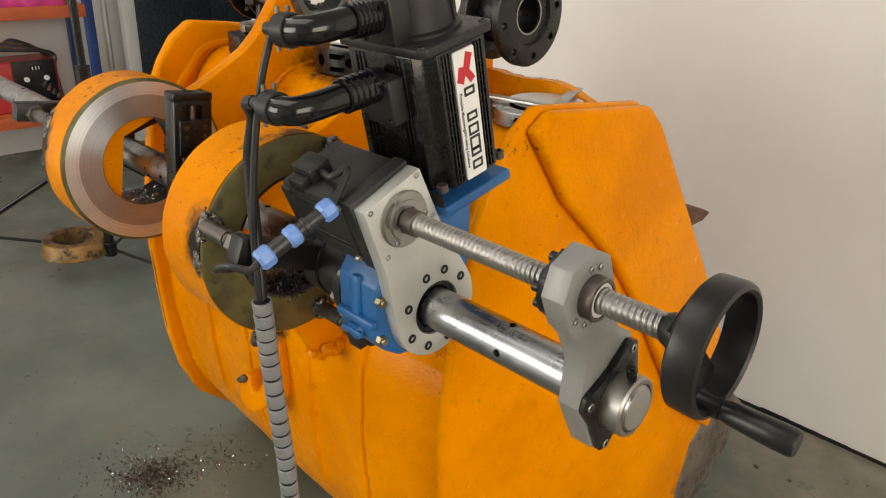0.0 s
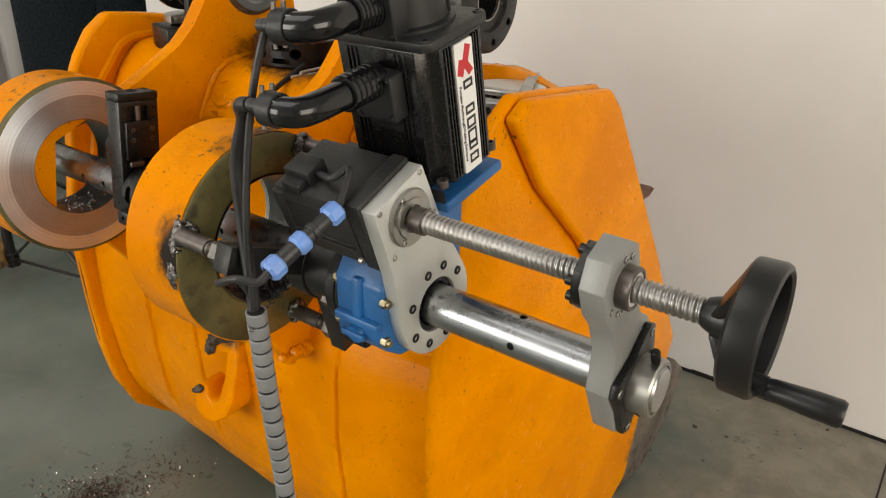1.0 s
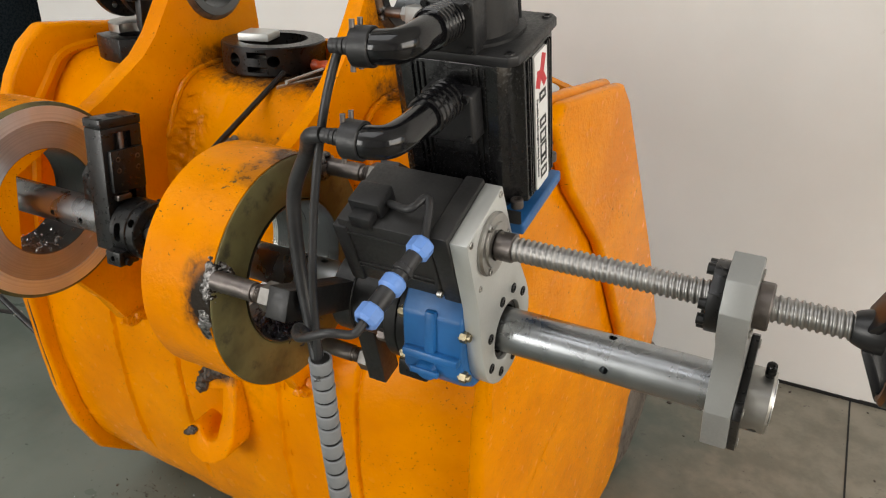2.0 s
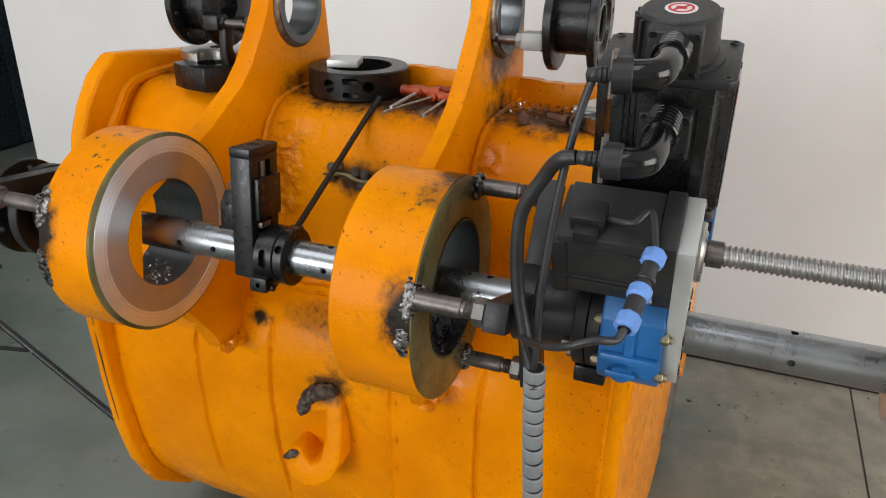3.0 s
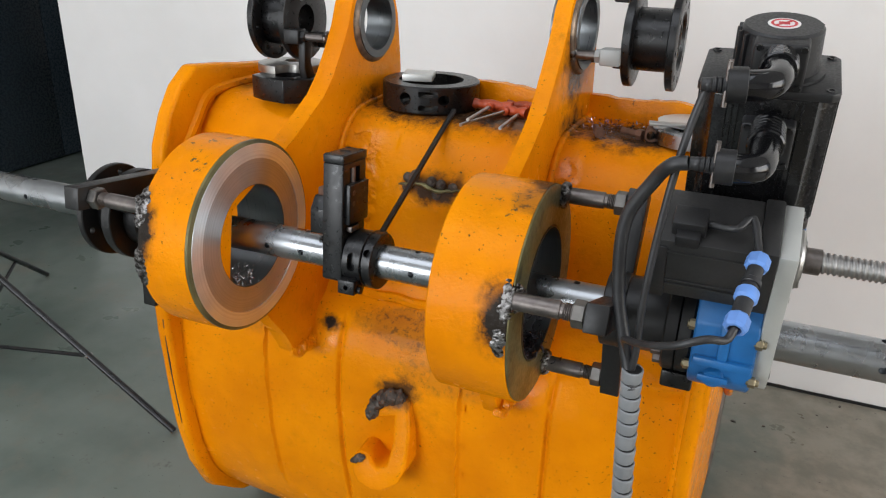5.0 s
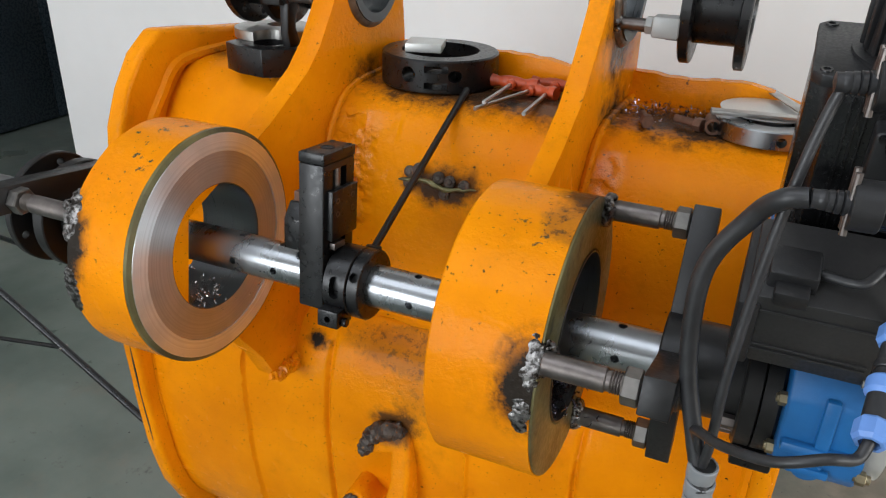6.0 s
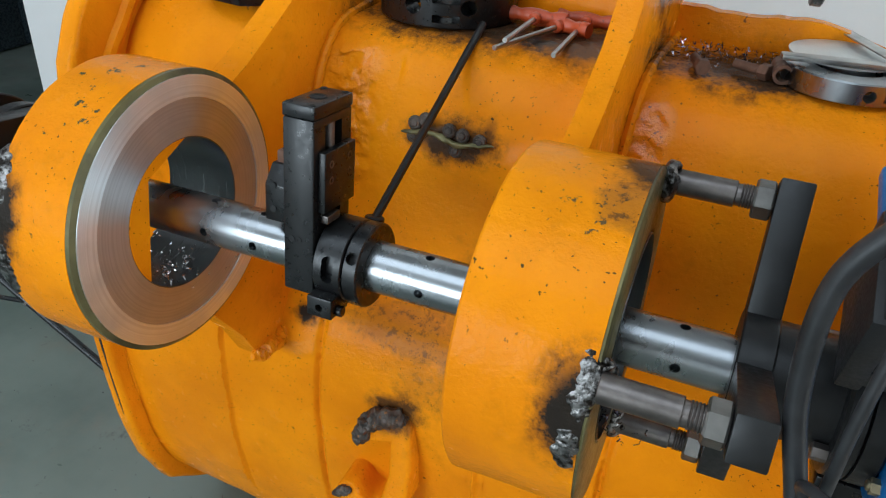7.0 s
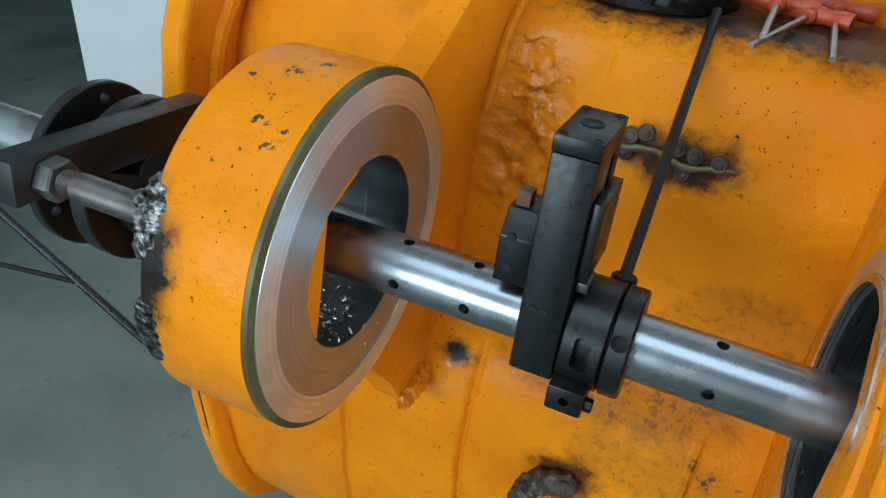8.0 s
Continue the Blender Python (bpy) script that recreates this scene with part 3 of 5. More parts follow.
for x0, x1, lab in ((0.714, 0.744, "orange bucket side plate with rough flame-cut edges"), (-0.622, -0.575, "orange bucket side plate with rounded weld edges")):
    outline = [(y + 0.018 + 0.030 * smooth01((y - 0.5) / 0.2), z) for y, z in SIDE] if x0 > 0 else SIDE
    side = part("side_plate", rough_edges(slab(outline, x0, x1, (), 0.013, None, 4), 0.0028, 12), M_ORANGE, bucket, lab, True, 50)
    if x0 > 0:
        part("wear_plate", slab([(0.380, 1.424), (0.686, 1.396), (0.738, 1.352), (1.093, 0.87), (1.308, 0.54), (1.248, 0.35), (1.048, 0.50), (0.748, 0.93), (0.638, 1.065), (0.448, 1.24), (0.336, 1.393)], 0.7445, 0.773, (), 0.012, None, 4), M_ORANGE, side, "raised orange wear plate welded flush")
        part("weld_bead", tube([(0.738, 0.205 + 0.04 * (k % 2) * 0.2 + 0.0, 1.18 - 0.06 * k) for k in range(6)], 0.011, 8, 6), M_ORANGE, side, "lumpy painted weld bead")
    part("edge_weld", tube([(x0 if x0 > 0 else x1, 0.60, 1.362), (x0 if x0 > 0 else x1, 0.45, 1.360), (x0 if x0 > 0 else x1, 0.385, 1.345), (x0 if x0 > 0 else x1, 0.345, 1.300), (x0 if x0 > 0 else x1, 0.29, 1.22), (x0 if x0 > 0 else x1, 0.265, 1.1), (x0 if x0 > 0 else x1, 0.235, 0.95), (x0 if x0 > 0 else x1, 0.22, 0.75), (x0 if x0 > 0 else x1, 0.225, 0.55), (x0 if x0 > 0 else x1, 0.26, 0.38)], 0.014, 8, 6), M_ORANGE, side, "lumpy painted weld bead")
part("edge_gap", tube([(-0.592, y + 0.0022, z) for y, z in ((0.166, 0.80), (0.1675, 0.70), (0.172, 0.62), (0.178, 0.54), (0.185, 0.465))], 0.0035, 8, 6), M_DARKHOLE, bucket, "dark open seam in the side plate edge")
# rear upper edge plate, ragged on top
bm = bmesh.new()
prev = None
for k in range(61):
    x = -0.575 + 1.29 * k / 60
    h = 1.408 + 0.010 * noise.noise(Vector((x * 6, 0, 0))) + 0.006 * noise.noise(Vector((x * 25, 3, 0)))
    h -= 0.03 * smooth01((x - 0.55) / 0.15)
    col = [bm.verts.new((x, y, z)) for y, z in ((0.63, 1.35), (0.64, h), (0.665, h), (0.69, 1.2), (0.66, 1.2))]
    if prev:
        for a, b in zip(range(5), (1, 2, 3, 4, 0)):
            bm.faces.new((prev[a], prev[b], col[b], col[a]))
    else:
        bm.faces.new(col)
    prev = col
bm.faces.new(prev)
part("rear_plate", bm, M_ORANGE, bucket, "orange rear edge plate with a ragged top")
# lip and teeth on the open side
part("lip", slab([(1.16, 0.02), (1.30, 0.44), (1.34, 0.43), (1.20, 0.0)], -0.60, 0.735, (), 0.004), M_TOOTH, bucket, "worn grey steel lip")
for k in range(5):
    x = -0.55 + 0.295 * k
    bm = slab([(1.15, 0.03), (1.20, 0.30), (1.30, 0.40), (1.46, 0.365), (1.53, 0.30), (1.46, 0.14), (1.30, 0.02)], x, x + 0.12, (), 0.018, None, 3)
    part("tooth", rough_edges(bm, 0.004, 12), M_TOOTH, bucket, "rounded worn bucket tooth")
part("side_cutter", slab([(0.95, 1.055), (1.10, 1.065), (1.13, 1.05), (1.10, 1.035), (0.98, 1.03)], 0.60, 0.71, (), 0.003), M_RUST, bucket, "thin rusty cutter plate")

# ears with the pin holes above and the big bosses below
EAR = [(-0.02, 1.235), (0.06, 1.272), (0.187, 1.333), (0.25, 1.372), (0.305, 1.412), (0.345, 1.458), (0.385, 1.516), (0.412, 1.56), (0.432, 1.61), (0.47, 1.655), (0.528, 1.675), (0.585, 1.66), (0.625, 1.625), (0.645, 1.57),
       (0.66, 1.44), (0.66, 1.37), (0.36, 1.2), (0.345, 1.0), (0.26, 0.86), (0.20, 0.815), (0.155, 0.825), (0.12, 0.89), (0.05, 0.985), (-0.05, 1.05)]
PIN_Y = 0.528
for x0, x1, pin_z in ((-0.207, -0.160, 1.547), (0.318, 0.353, 1.566)):
    PIN = (PIN_Y, pin_z)
    ear = part("ear", slab([(y, z + (pin_z - 1.562) * smooth01((z - 1.35) / 0.12)) for y, z in EAR], x0, x1, (loop_pts(*PIN, 0.066, 40), loop_pts(AY, AZ, 0.145, 48)), 0.006), M_ORANGE, bucket, "thick orange pivot ear")
    part("pin_sleeve", lathe([(x0 - 0.012, 0.0655), (x0 - 0.012, 0.083), (x1 + 0.012, 0.083), (x1 + 0.012, 0.0655)], Matrix.Translation((0, *PIN)), 48, True), M_BORE, ear, "bare machined steel sleeve")
    part("sleeve_weld", lathe([(x1 - 0.002, 0.083), (x1 + 0.009, 0.0832), (x1 + 0.007, 0.0885), (x1 + 0.003, 0.0935), (x1 - 0.002, 0.095)], Matrix.Translation((0, *PIN)), 64, True), M_HEAT, ear, "brown heat-tinted weld ring")
    part("foot_weld", tube([(x1 + 0.004, 0.66, 1.362), (x1 + 0.006, 0.50, 1.360), (x1 + 0.006, 0.42, 1.345), (x1 + 0.006, 0.372, 1.30), (x1 + 0.006, 0.335, 1.22)], 0.008, 8, 12, lambda t: 0.0075 + 0.0008 * math.sin(55 * t) + 0.0007 * math.sin(131 * t)), M_ORANGE, ear, "painted weld bead along the foot")
    part("toe_weld", weld_blob([(x1 + 0.003, 0.14 + 0.012 * k, 0.835 - 0.004 * (k % 3)) for k in range(9)] + [(x0 + 0.02, 0.2, 0.82)], 0.014, 11), M_ORANGE, ear, "painted weld lumps")

part("crease_weld", tube([(-0.07 + 0.05 * k, 0.296, 0.955 - 0.004 * (k % 2)) for k in range(10)], 0.012, 8, 5), M_ORANGE, bucket, "painted weld along the crease")
bucket.matrix_basis = STANCE @ bucket.matrix_basis


def boss_mesh(x0, x1, r, bore, c=0.006):
    n = 96
    bm = lathe([(x0, bore), (x0, r - c), (x0 + c, r)] + [(x0 + c + (x1 - x0 - 2 * c) * k / 10, r) for k in range(1, 10)] + [(x1 - c, r), (x1 - c, bore)], Matrix.Translation((0, AY, AZ)), n, True)
    for v in bm.verts:
        rad = Vector((0, v.co.y - AY, v.co.z - AZ))
        if rad.length > r * 0.97:
            v.co += rad.normalized() * 0.0012 * noise.noise(v.co * 22)
    return bm


# left boss: freshly faced and bored
bossL = part("boss", boss_mesh(-0.243, -0.124, 0.195, 0.107), M_ORANGE, bucket, "orange boss with a freshly bored hole")
T = Matrix.Translation((0, AY, AZ))
part("rim", lathe([(-0.130, 0.1945), (-0.124, 0.1945), (-0.121, 0.1875), (-0.130, 0.1875)], T, 96, True), M_OLIVE, bossL, "olive primer rim")
part("outer_face", lathe([(-0.128, 0.1872), (-0.120, 0.1872), (-0.1195, 0.158), (-0.128, 0.158)], T, 96, True), M_FACE, bossL, "bright machined outer face")
part("inner_face", lathe([(-0.128, 0.1576), (-0.1215, 0.1576), (-0.1213, 0.1062), (-0.128, 0.1062)], T, 96, True), M_COPPER, bossL, "copper-toned machined face")
part("bore_liner", lathe([(-0.242, 0.1066), (-0.1218, 0.1066), (-0.1218, 0.105), (-0.242, 0.105)], T, 96, True), M_BORE, bossL, "dark bored steel surface")
# right boss: face still in primer
bossR = part("boss", boss_mesh(0.342, 0.481, 0.193, 0.119, 0.003), M_ORANGE, bucket, "orange boss with an olive primer face")
part("face", lathe([(0.474, 0.191), (0.4805, 0.191), (0.4825, 0.187), (0.4825, 0.122), (0.4805, 0.1195), (0.476, 0.1195)], T, 96, True), M_OLIVE, bossR, "olive primer face with scrapes")
part("bore_liner", lathe([(0.350, 0.1188), (0.4835, 0.1188), (0.4835, 0.117), (0.350, 0.117)], T, 96, True), M_BORE, bossR, "dark bored steel surface")

# lifting hook, weld patch and weld deposits on the shell
HOOK = [(0.062, 0.703), (0.077, 0.753), (0.128, 0.765), (0.153, 0.750), (0.166, 0.680), (0.168, 0.605), (0.152, 0.563), (0.120, 0.538), (0.088, 0.530), (0.050, 0.540), (0.034, 0.562), (0.031, 0.601), (0.046, 0.615), (0.067, 0.614), (0.080, 0.595), (0.098, 0.583), (0.118, 0.598), (0.127, 0.655), (0.120, 0.712), (0.080, 0.700)]
HT = Matrix(((0, 1, 0, 0), (1, 0, 0.32, 0.195 - 0.32 * 0.76), (0, 0, 1, 0), (0, 0, 0, 1)))
bm = slab([(x, z) for x, z in HOOK], 0.0, 0.10, (), 0.008, HT, 3)
hook = part("lifting_hook", rough_edges(bm, 0.0012, 40), M_ORANGE, bucket, "orange welded lifting hook with a blackened top")
part("hook_weld", weld_blob([(0.064, 0.178, 0.706), (0.072, 0.184, 0.730), (0.090, 0.190, 0.750), (0.116, 0.194, 0.758), (0.134, 0.198, 0.756)], 0.0175, 21, 16, 0.8), M_BURNT, hook, "black burnt weld on the hook")
part("hook_tip_weld", weld_blob(line_pts((0.034, 0.140, 0.590), (0.058, 0.142, 0.606), 4), 0.009, 22), M_BURNT, hook, "burnt weld")
patch = part("weld_patch", weld_blob([(0.08, 0.328, 1.228), (0.115, 0.328, 1.232), (0.15, 0.327, 1.222), (0.19, 0.327, 1.228)], 0.005, 31), M_OLIVE, bucket, "yellowish burnt primer in a scorched patch")
for k, (x, z) in enumerate(((0.042, 1.238), (0.060, 1.246), (0.040, 1.216), (0.100, 1.236), (0.122, 1.232), (0.112, 1.206), (0.150, 1.228))):
    dome = lathe([(-0.004, 0.0), (-0.004, 0.0115), (-0.001, 0.011), (0.0012, 0.0085), (0.0012, 0.0065), (0.0028, 0.0048), (0.0034, 0.0)], frame_of((x + 0.04, 0.3265, z + 0.006), (x + 0.04, 0.28, z + 0.014)), 16)
    part("weld_spot", dome, M_BURNT, patch, "round burnt weld spot")
part("stud_weld", pressed(weld_blob([(0.470 + 0.003 * (k % 3), AY - 0.186 * math.cos(a), AZ + 0.186 * math.sin(a)) for k, a in enumerate([0.50, 0.42, 0.34, 0.26, 0.18])], 0.012, 51, lump=0.6), 0.192, 0.35), M_WELD, bossR, "bright weld holding the stud")
part("stud_weld", weld_blob([(0.486, -0.128, 1.252), (0.488, -0.120, 1.236), (0.486, -0.130, 1.222)], 0.008, 57, lump=0.6), M_WELD, bossR, "bright weld holding the stud")
part("scar", pressed(weld_blob([(0.464 + 0.004 * (k % 2), AY - 0.189 * math.cos(a), AZ + 0.189 * math.sin(a)) for k, a in enumerate([0.08, 0.02, -0.05, -0.12])], 0.012, 52, lump=0.35), 0.192, 0.25), M_WELD, bossR, "ground weld scar")
part("stud_weld", pressed(weld_blob([(-0.240 + 0.004 * (k % 2), AY - 0.188 * math.cos(a), AZ + 0.188 * math.sin(a)) for k, a in enumerate([0.68, 0.60, 0.52, 0.44, 0.36])], 0.015, 53, lump=0.5), 0.194, 0.32), M_WELD, bossL, "bright weld holding the stud")
part("stud_weld", weld_blob([(-0.252, -0.124, 1.278), (-0.254, -0.118, 1.264), (-0.252, -0.124, 1.248)], 0.010, 58, lump=0.6), M_WELD, bossL, "bright weld holding the stud")
part("scar", pressed(weld_blob([(-0.236, AY - 0.190 * math.cos(a), AZ + 0.190 * math.sin(a)) for a in (0.08, 0.0, -0.08, -0.17, -0.26)], 0.015, 54, lump=0.4), 0.194, 0.2), M_WELD, bossL, "ground weld scar")
for k, (y, z) in enumerate(((0.123, 1.326), (0.088, 1.006))):
    part("stud_weld", weld_blob([(0.486, y + 0.016 * math.cos(a), z + 0.016 * math.sin(a)) for a in (0.3, 1.5, 2.7, 4.0, 5.2)], 0.009, 61 + k), M_WELD, bossR, "bright weld holding the stud")

part("inner_face", lathe([(0.3411, 0.126), (0.3411, 0.148), (0.343, 0.148), (0.343, 0.126)], T, 72, True), M_FACE, bossR, "bright machined inner face")
part("bore_edge", lathe([(0.3385, 0.1175), (0.3385, 0.1255), (0.357, 0.1255), (0.357, 0.1175)], T, 72, True), M_TURNED, bossR, "bright steel bore edge")

# ---- boring bar ----
def bar_mesh():
    ends = lathe([(-1.35, 0), (-1.35, 0.0295), (-1.346, 0.0325), (1.2065, 0.0325), (1.2102, 0.0295), (1.2102, 0)], T, 64)
    cutters = []
    for x in (-0.95, -0.72, -0.49, -0.36, -0.068, 0.009, 0.243, 0.39, 0.541, 0.70, 1.006):
        cutters.append(lathe([(0, 0), (0, 0.0058), (0.022, 0.0058), (0.022, 0)], Matrix.Translation((x, AY, AZ)) @ Matrix.Rotation(radians(90), 4, "Z") @ Matrix.Translation((-0.0355, 0, 0)), 16))
        cutters.append(lathe([(0, 0), (0, 0.0058), (0.022, 0.0058), (0.022, 0)], Matrix.Translation((x, AY, AZ)) @ Matrix.Rotation(radians(90), 4, "Y") @ Matrix.Translation((-0.0355, 0, 0)), 16))
    return cut(ends, cutters)


bar = thing("boring_bar", (-1.35, AY, AZ), "long ground steel boring bar with rows of cross holes", "boring bar")
part("shaft", bar_mesh(), M_BAR, bar)
part("end_face", lathe([(1.2104, 0), (1.2104, 0.029), (1.2112, 0.0285), (1.2116, 0)], T, 48), M_TURNED, bar, "turned end face")


def MT(x=0, u=0, v=0):
    return TILTED @ Matrix.Translation((x, u, v))


# ---- drive: gearbox, plates and motors (x along the bar, then across and up in the leaning frame) ----
gear = thing("gearbox_drive", (0.78, AY, AZ - 0.1), "blue cast gearbox with a grey aluminium face plate on the bar", "gearbox")
part("housing", slab([(-0.062, 1.135), (-0.066, 1.225), (-0.04, 1.268), (0.04, 1.285), (0.12, 1.26), (0.13, 1.12), (0.08, 1.085), (-0.02, 1.098), (-0.05, 1.118)], 0.741, 0.832, (), 0.010, None, 3), M_BLUE, gear)
part("neck", box(0.741, 0.830, -0.02, 0.135, 1.20, 1.345, 0.012, None, 3), M_BLUE, gear)
MBASE = Matrix.Translation((0.779, 0.0945, 1.378)) @ Matrix.Rotation(radians(13.5), 4, "X")
part("motor_flange", box(-0.092, 0.092, -0.072, 0.072, -0.040, -0.0225, 0.004, MBASE, 3), M_BLUE, gear, "blue square motor flange")
rib = join(box(0.745, 0.830, -0.075, -0.060, 1.158, 1.172, 0.004), box(0.778, 0.794, -0.072, -0.060, 1.17, 1.235, 0.004))
part("rib", rib, M_BLUE, gear)
plug = part("oil_plug", join(lathe([(0, 0), (0, 0.017), (0.010, 0.015), (0.010, 0)], frame_of((0.778, -0.058, 1.138), (0.778, -0.09, 1.13)), 24), box(0.756, 0.80, -0.073, -0.066, 1.133, 1.143, 0.002)), M_BLUE, gear, "blue oil plug with a crossbar")
for x, y, z in ((0.739, -0.052, 1.145), (0.739, -0.055, 1.215), (0.739, -0.03, 1.262), (0.834, -0.058, 1.14), (0.834, -0.060, 1.205)):
    part("bolt", join(hexa((x - 0.006, y, z), (x + 0.004, y, z), 0.0085), rod((x - 0.009, y, z), (x + 0.009, y, z), 0.0055, 12, 0.001)), M_BRASS, gear, "yellow zinc bolt")
part("lower_foot", box(0.70, 0.75, -0.01, 0.05, 1.07, 1.10, 0.004), M_BLACK, gear)
plate = [(-0.054, 0.231), (0.054, 0.231), (0.060, 0.115), (0.078, 0.02)] + [(0.08 * math.cos(radians(a)), 0.08 * math.sin(radians(a))) for a in range(0, -181, -12)] + [(-0.078, 0.02), (-0.060, 0.115)]
face = part("face_plate", slab(plate, 0.832, 0.856, (loop_pts(0, 0, 0.044, 40),), 0.0015, TILTED), M_ALU, gear, "grey aluminium face plate with bolts round the bar hole")
SV = 0.182                                   # the lead screw above the bar, in the leaning frame


def cap_screw(parent, x, u, v, r=0.0074, m=TILTED, metal=None, name="cap_screw"):
    bm = lathe([(-0.004, 0), (-0.004, r), (0.0016, r), (0.0022, r * 0.86), (0.0022, r * 0.52), (-0.001, r * 0.5), (-0.001, 0)], m @ Matrix.Translation((x, u, v)), 18)
    return part(name, bm, metal or M_BLACK, parent)


for a in (15, 55, 90, 140, 190, 230, 270, 320):
    cap_screw(face, 0.856, 0.063 * math.cos(radians(a)), 0.063 * math.sin(radians(a)))
for u, v in ((-0.045, 0.225), (0.045, 0.225), (-0.046, 0.145), (0.048, 0.150)):
    cap_screw(face, 0.8555, u, v, 0.0045, TILTED, M_STEEL, "small_screw")
part("seal_ring", lathe([(0.834, 0.0435), (0.850, 0.0435), (0.850, 0.036), (0.834, 0.036)], T, 48, True), M_BLACK, gear, "black seal round the bar")
brg = part("screw_bearing", lathe([(0.8562, 0.020), (0.8562, 0.041), (0.860, 0.042), (0.8635, 0.040), (0.8635, 0.030), (0.866, 0.029), (0.866, 0.020)], MT(0, 0, SV), 56, True), M_STEEL, gear, "round steel bearing cap")
for a in (100, 220, 340):
    cap_screw(brg, 0.8635, 0.0355 * math.cos(radians(a)), SV + 0.0355 * math.sin(radians(a)), 0.005, TILTED, M_STEEL, "small_screw")

# bearing housing between gearbox and the arm plate
hub = thing("bearing_support", (0.66, AY, AZ - 0.08), "black steel bearing support with three arms bolted to welded studs", "bearing support", "bearing supports")
part("housing_disc", join(lathe([(0.6960, 0.035), (0.6960, 0.078), (0.6990, 0.081), (0.7160, 0.081), (0.7175, 0.079), (0.7175, 0.035)], T, 64, True), lathe([(0.7190, 0.035), (0.7190, 0.081), (0.7370, 0.081), (0.7405, 0.077), (0.7405, 0.035)], T, 64, True)), M_ARM, hub, "pair of black discs")
part("sleeve", lathe([(0.63, 0.0330), (0.63, 0.060), (0.697, 0.060), (0.697, 0.0330)], T, 56, True), M_ARM, hub)
for a in (200, 260, 320, 20):
    y, z = AY + 0.07 * math.cos(radians(a)), AZ + 0.07 * math.sin(radians(a))
    part("bolt", hexa((0.681, y, z), (0.6965, y, z), 0.009), M_STUD, hub)


def spider(parent, x0, x1, ends, nut_side, stud_to, sizes=(0.022, 0.022, 0.022)):
    """The arm plate: a disc and three square arms, each with a nut and a stud that is welded to the boss."""
    part("arm_disc", lathe([(x0, 0.0330), (x0, 0.062), (x0 + 0.002, 0.064), (x1 - 0.002, 0.064), (x1, 0.062), (x1, 0.0330)], T, 56, True), M_ARM, parent)
    for (y, z), w in zip(ends, sizes):
        d = Vector((y - AY, z - AZ))
        L = d.length
        ang = math.atan2(d.y, d.x)
        arm = part("arm", box(x0 + 0.001, x1 - 0.001, 0.05, L + 0.024, -w, w, 0.002, Matrix.Translation((0, AY, AZ)) @ Matrix.Rotation(ang, 4, "X")), M_ARM, parent, "square black steel arm")
        s = 1 if nut_side > 0 else -1
        xn = x0 if s < 0 else x1
        part("nut", hexa((xn, y, z), (xn + s * 0.020, y, z), 0.0215, 0.0), M_NUT, arm, "plain steel hex nut")
        part("stud", join(rod((xn + s * 0.038, y, z), (stud_to, y, z), 0.0145, 20, 0.001), rod((xn, y, z), (xn + s * 0.04, y, z), 0.0120, 20)), M_STUD, arm, "turned steel stud")
        part("stud_thread", join(*[lathe([(0, 0.010), (0, 0.0122), (0.0012, 0.0136), (0.0024, 0.0122), (0.0024, 0.010)], Matrix.Translation((xn + s * (0.021 + 0.003 * k), y, z)), 20, True) for k in range(5)]), M_STUD, arm, "screw thread")


R_ENDS = ((0.128, 1.325), (-0.143, 1.238), (0.082, 1.008))
spider(hub, 0.594, 0.630, R_ENDS, -1, 0.484)
hub2 = thing("bearing_support", (-0.43, AY, AZ - 0.08), "black steel bearing support with a flanged disc on welded studs", "bearing support", "bearing supports")
spider(hub2, -0.405, -0.370, ((-0.120, 1.262), (0.20, 1.22), (0.02, 0.995)), 1, -0.244, (0.010, 0.022, 0.022))
part("cross_arm", box(-0.4055, -0.3705, -0.136, 0.130, -0.022, 0.022, 0.002, Matrix.Translation((0, -0.022, 1.2515)) @ Matrix.Rotation(radians(-7), 4, "X")), M_ARM, hub2, "straight black steel arm")
disc = lathe([(-0.492, 0.0330), (-0.492, 0.098), (-0.490, 0.1), (-0.479, 0.1), (-0.477, 0.098), (-0.477, 0.06), (-0.430, 0.06), (-0.430, 0.095), (-0.428, 0.097), (-0.408, 0.097), (-0.406, 0.095), (-0.406, 0.0330)], T, 64, True)
disc = cut(disc, [lathe([(0, 0), (0, 0.007), (0.03, 0.007), (0.03, 0)], Matrix.Translation((-0.50, AY + 0.082 * math.cos(a), AZ + 0.082 * math.sin(a))), 14) for a in [k * math.pi / 3 + 0.3 for k in range(6)]])
part("flange", disc, M_ARM, hub2, "black flange with round bolt holes")

# main motor: square body with notched corners, standing on the blue flange
MOT = Matrix.Translation((0.779, 0.0945, 1.378)) @ Matrix.Rotation(radians(13.5), 4, "X")
UPX = Matrix(((0, 1, 0, 0), (0, 0, 1, 0), (1, 0, 0, 0), (0, 0, 0, 1)))       # turns a form along x into one along z
motor = thing("servo_motor", MOT @ Vector((0, 0, -0.02)), "large black servo motor with a white printed label", "motor")
HX, HC = 0.0895, 0.070


def notched(hx, hc, c, g):
    """A rectangular outline with stepped corners."""
    out = []
    for sx, sy in ((1, 1), (-1, 1), (-1, -1), (1, -1)):
        pts = [(hx, hc - c), (hx - g, hc - c + 0.004), (hx - c + 0.004, hc - g), (hx - c, hc)]
        if sx * sy < 0:
            pts = pts[::-1]
        out += [(sx * x, sy * y) for x, y in pts]
    return out


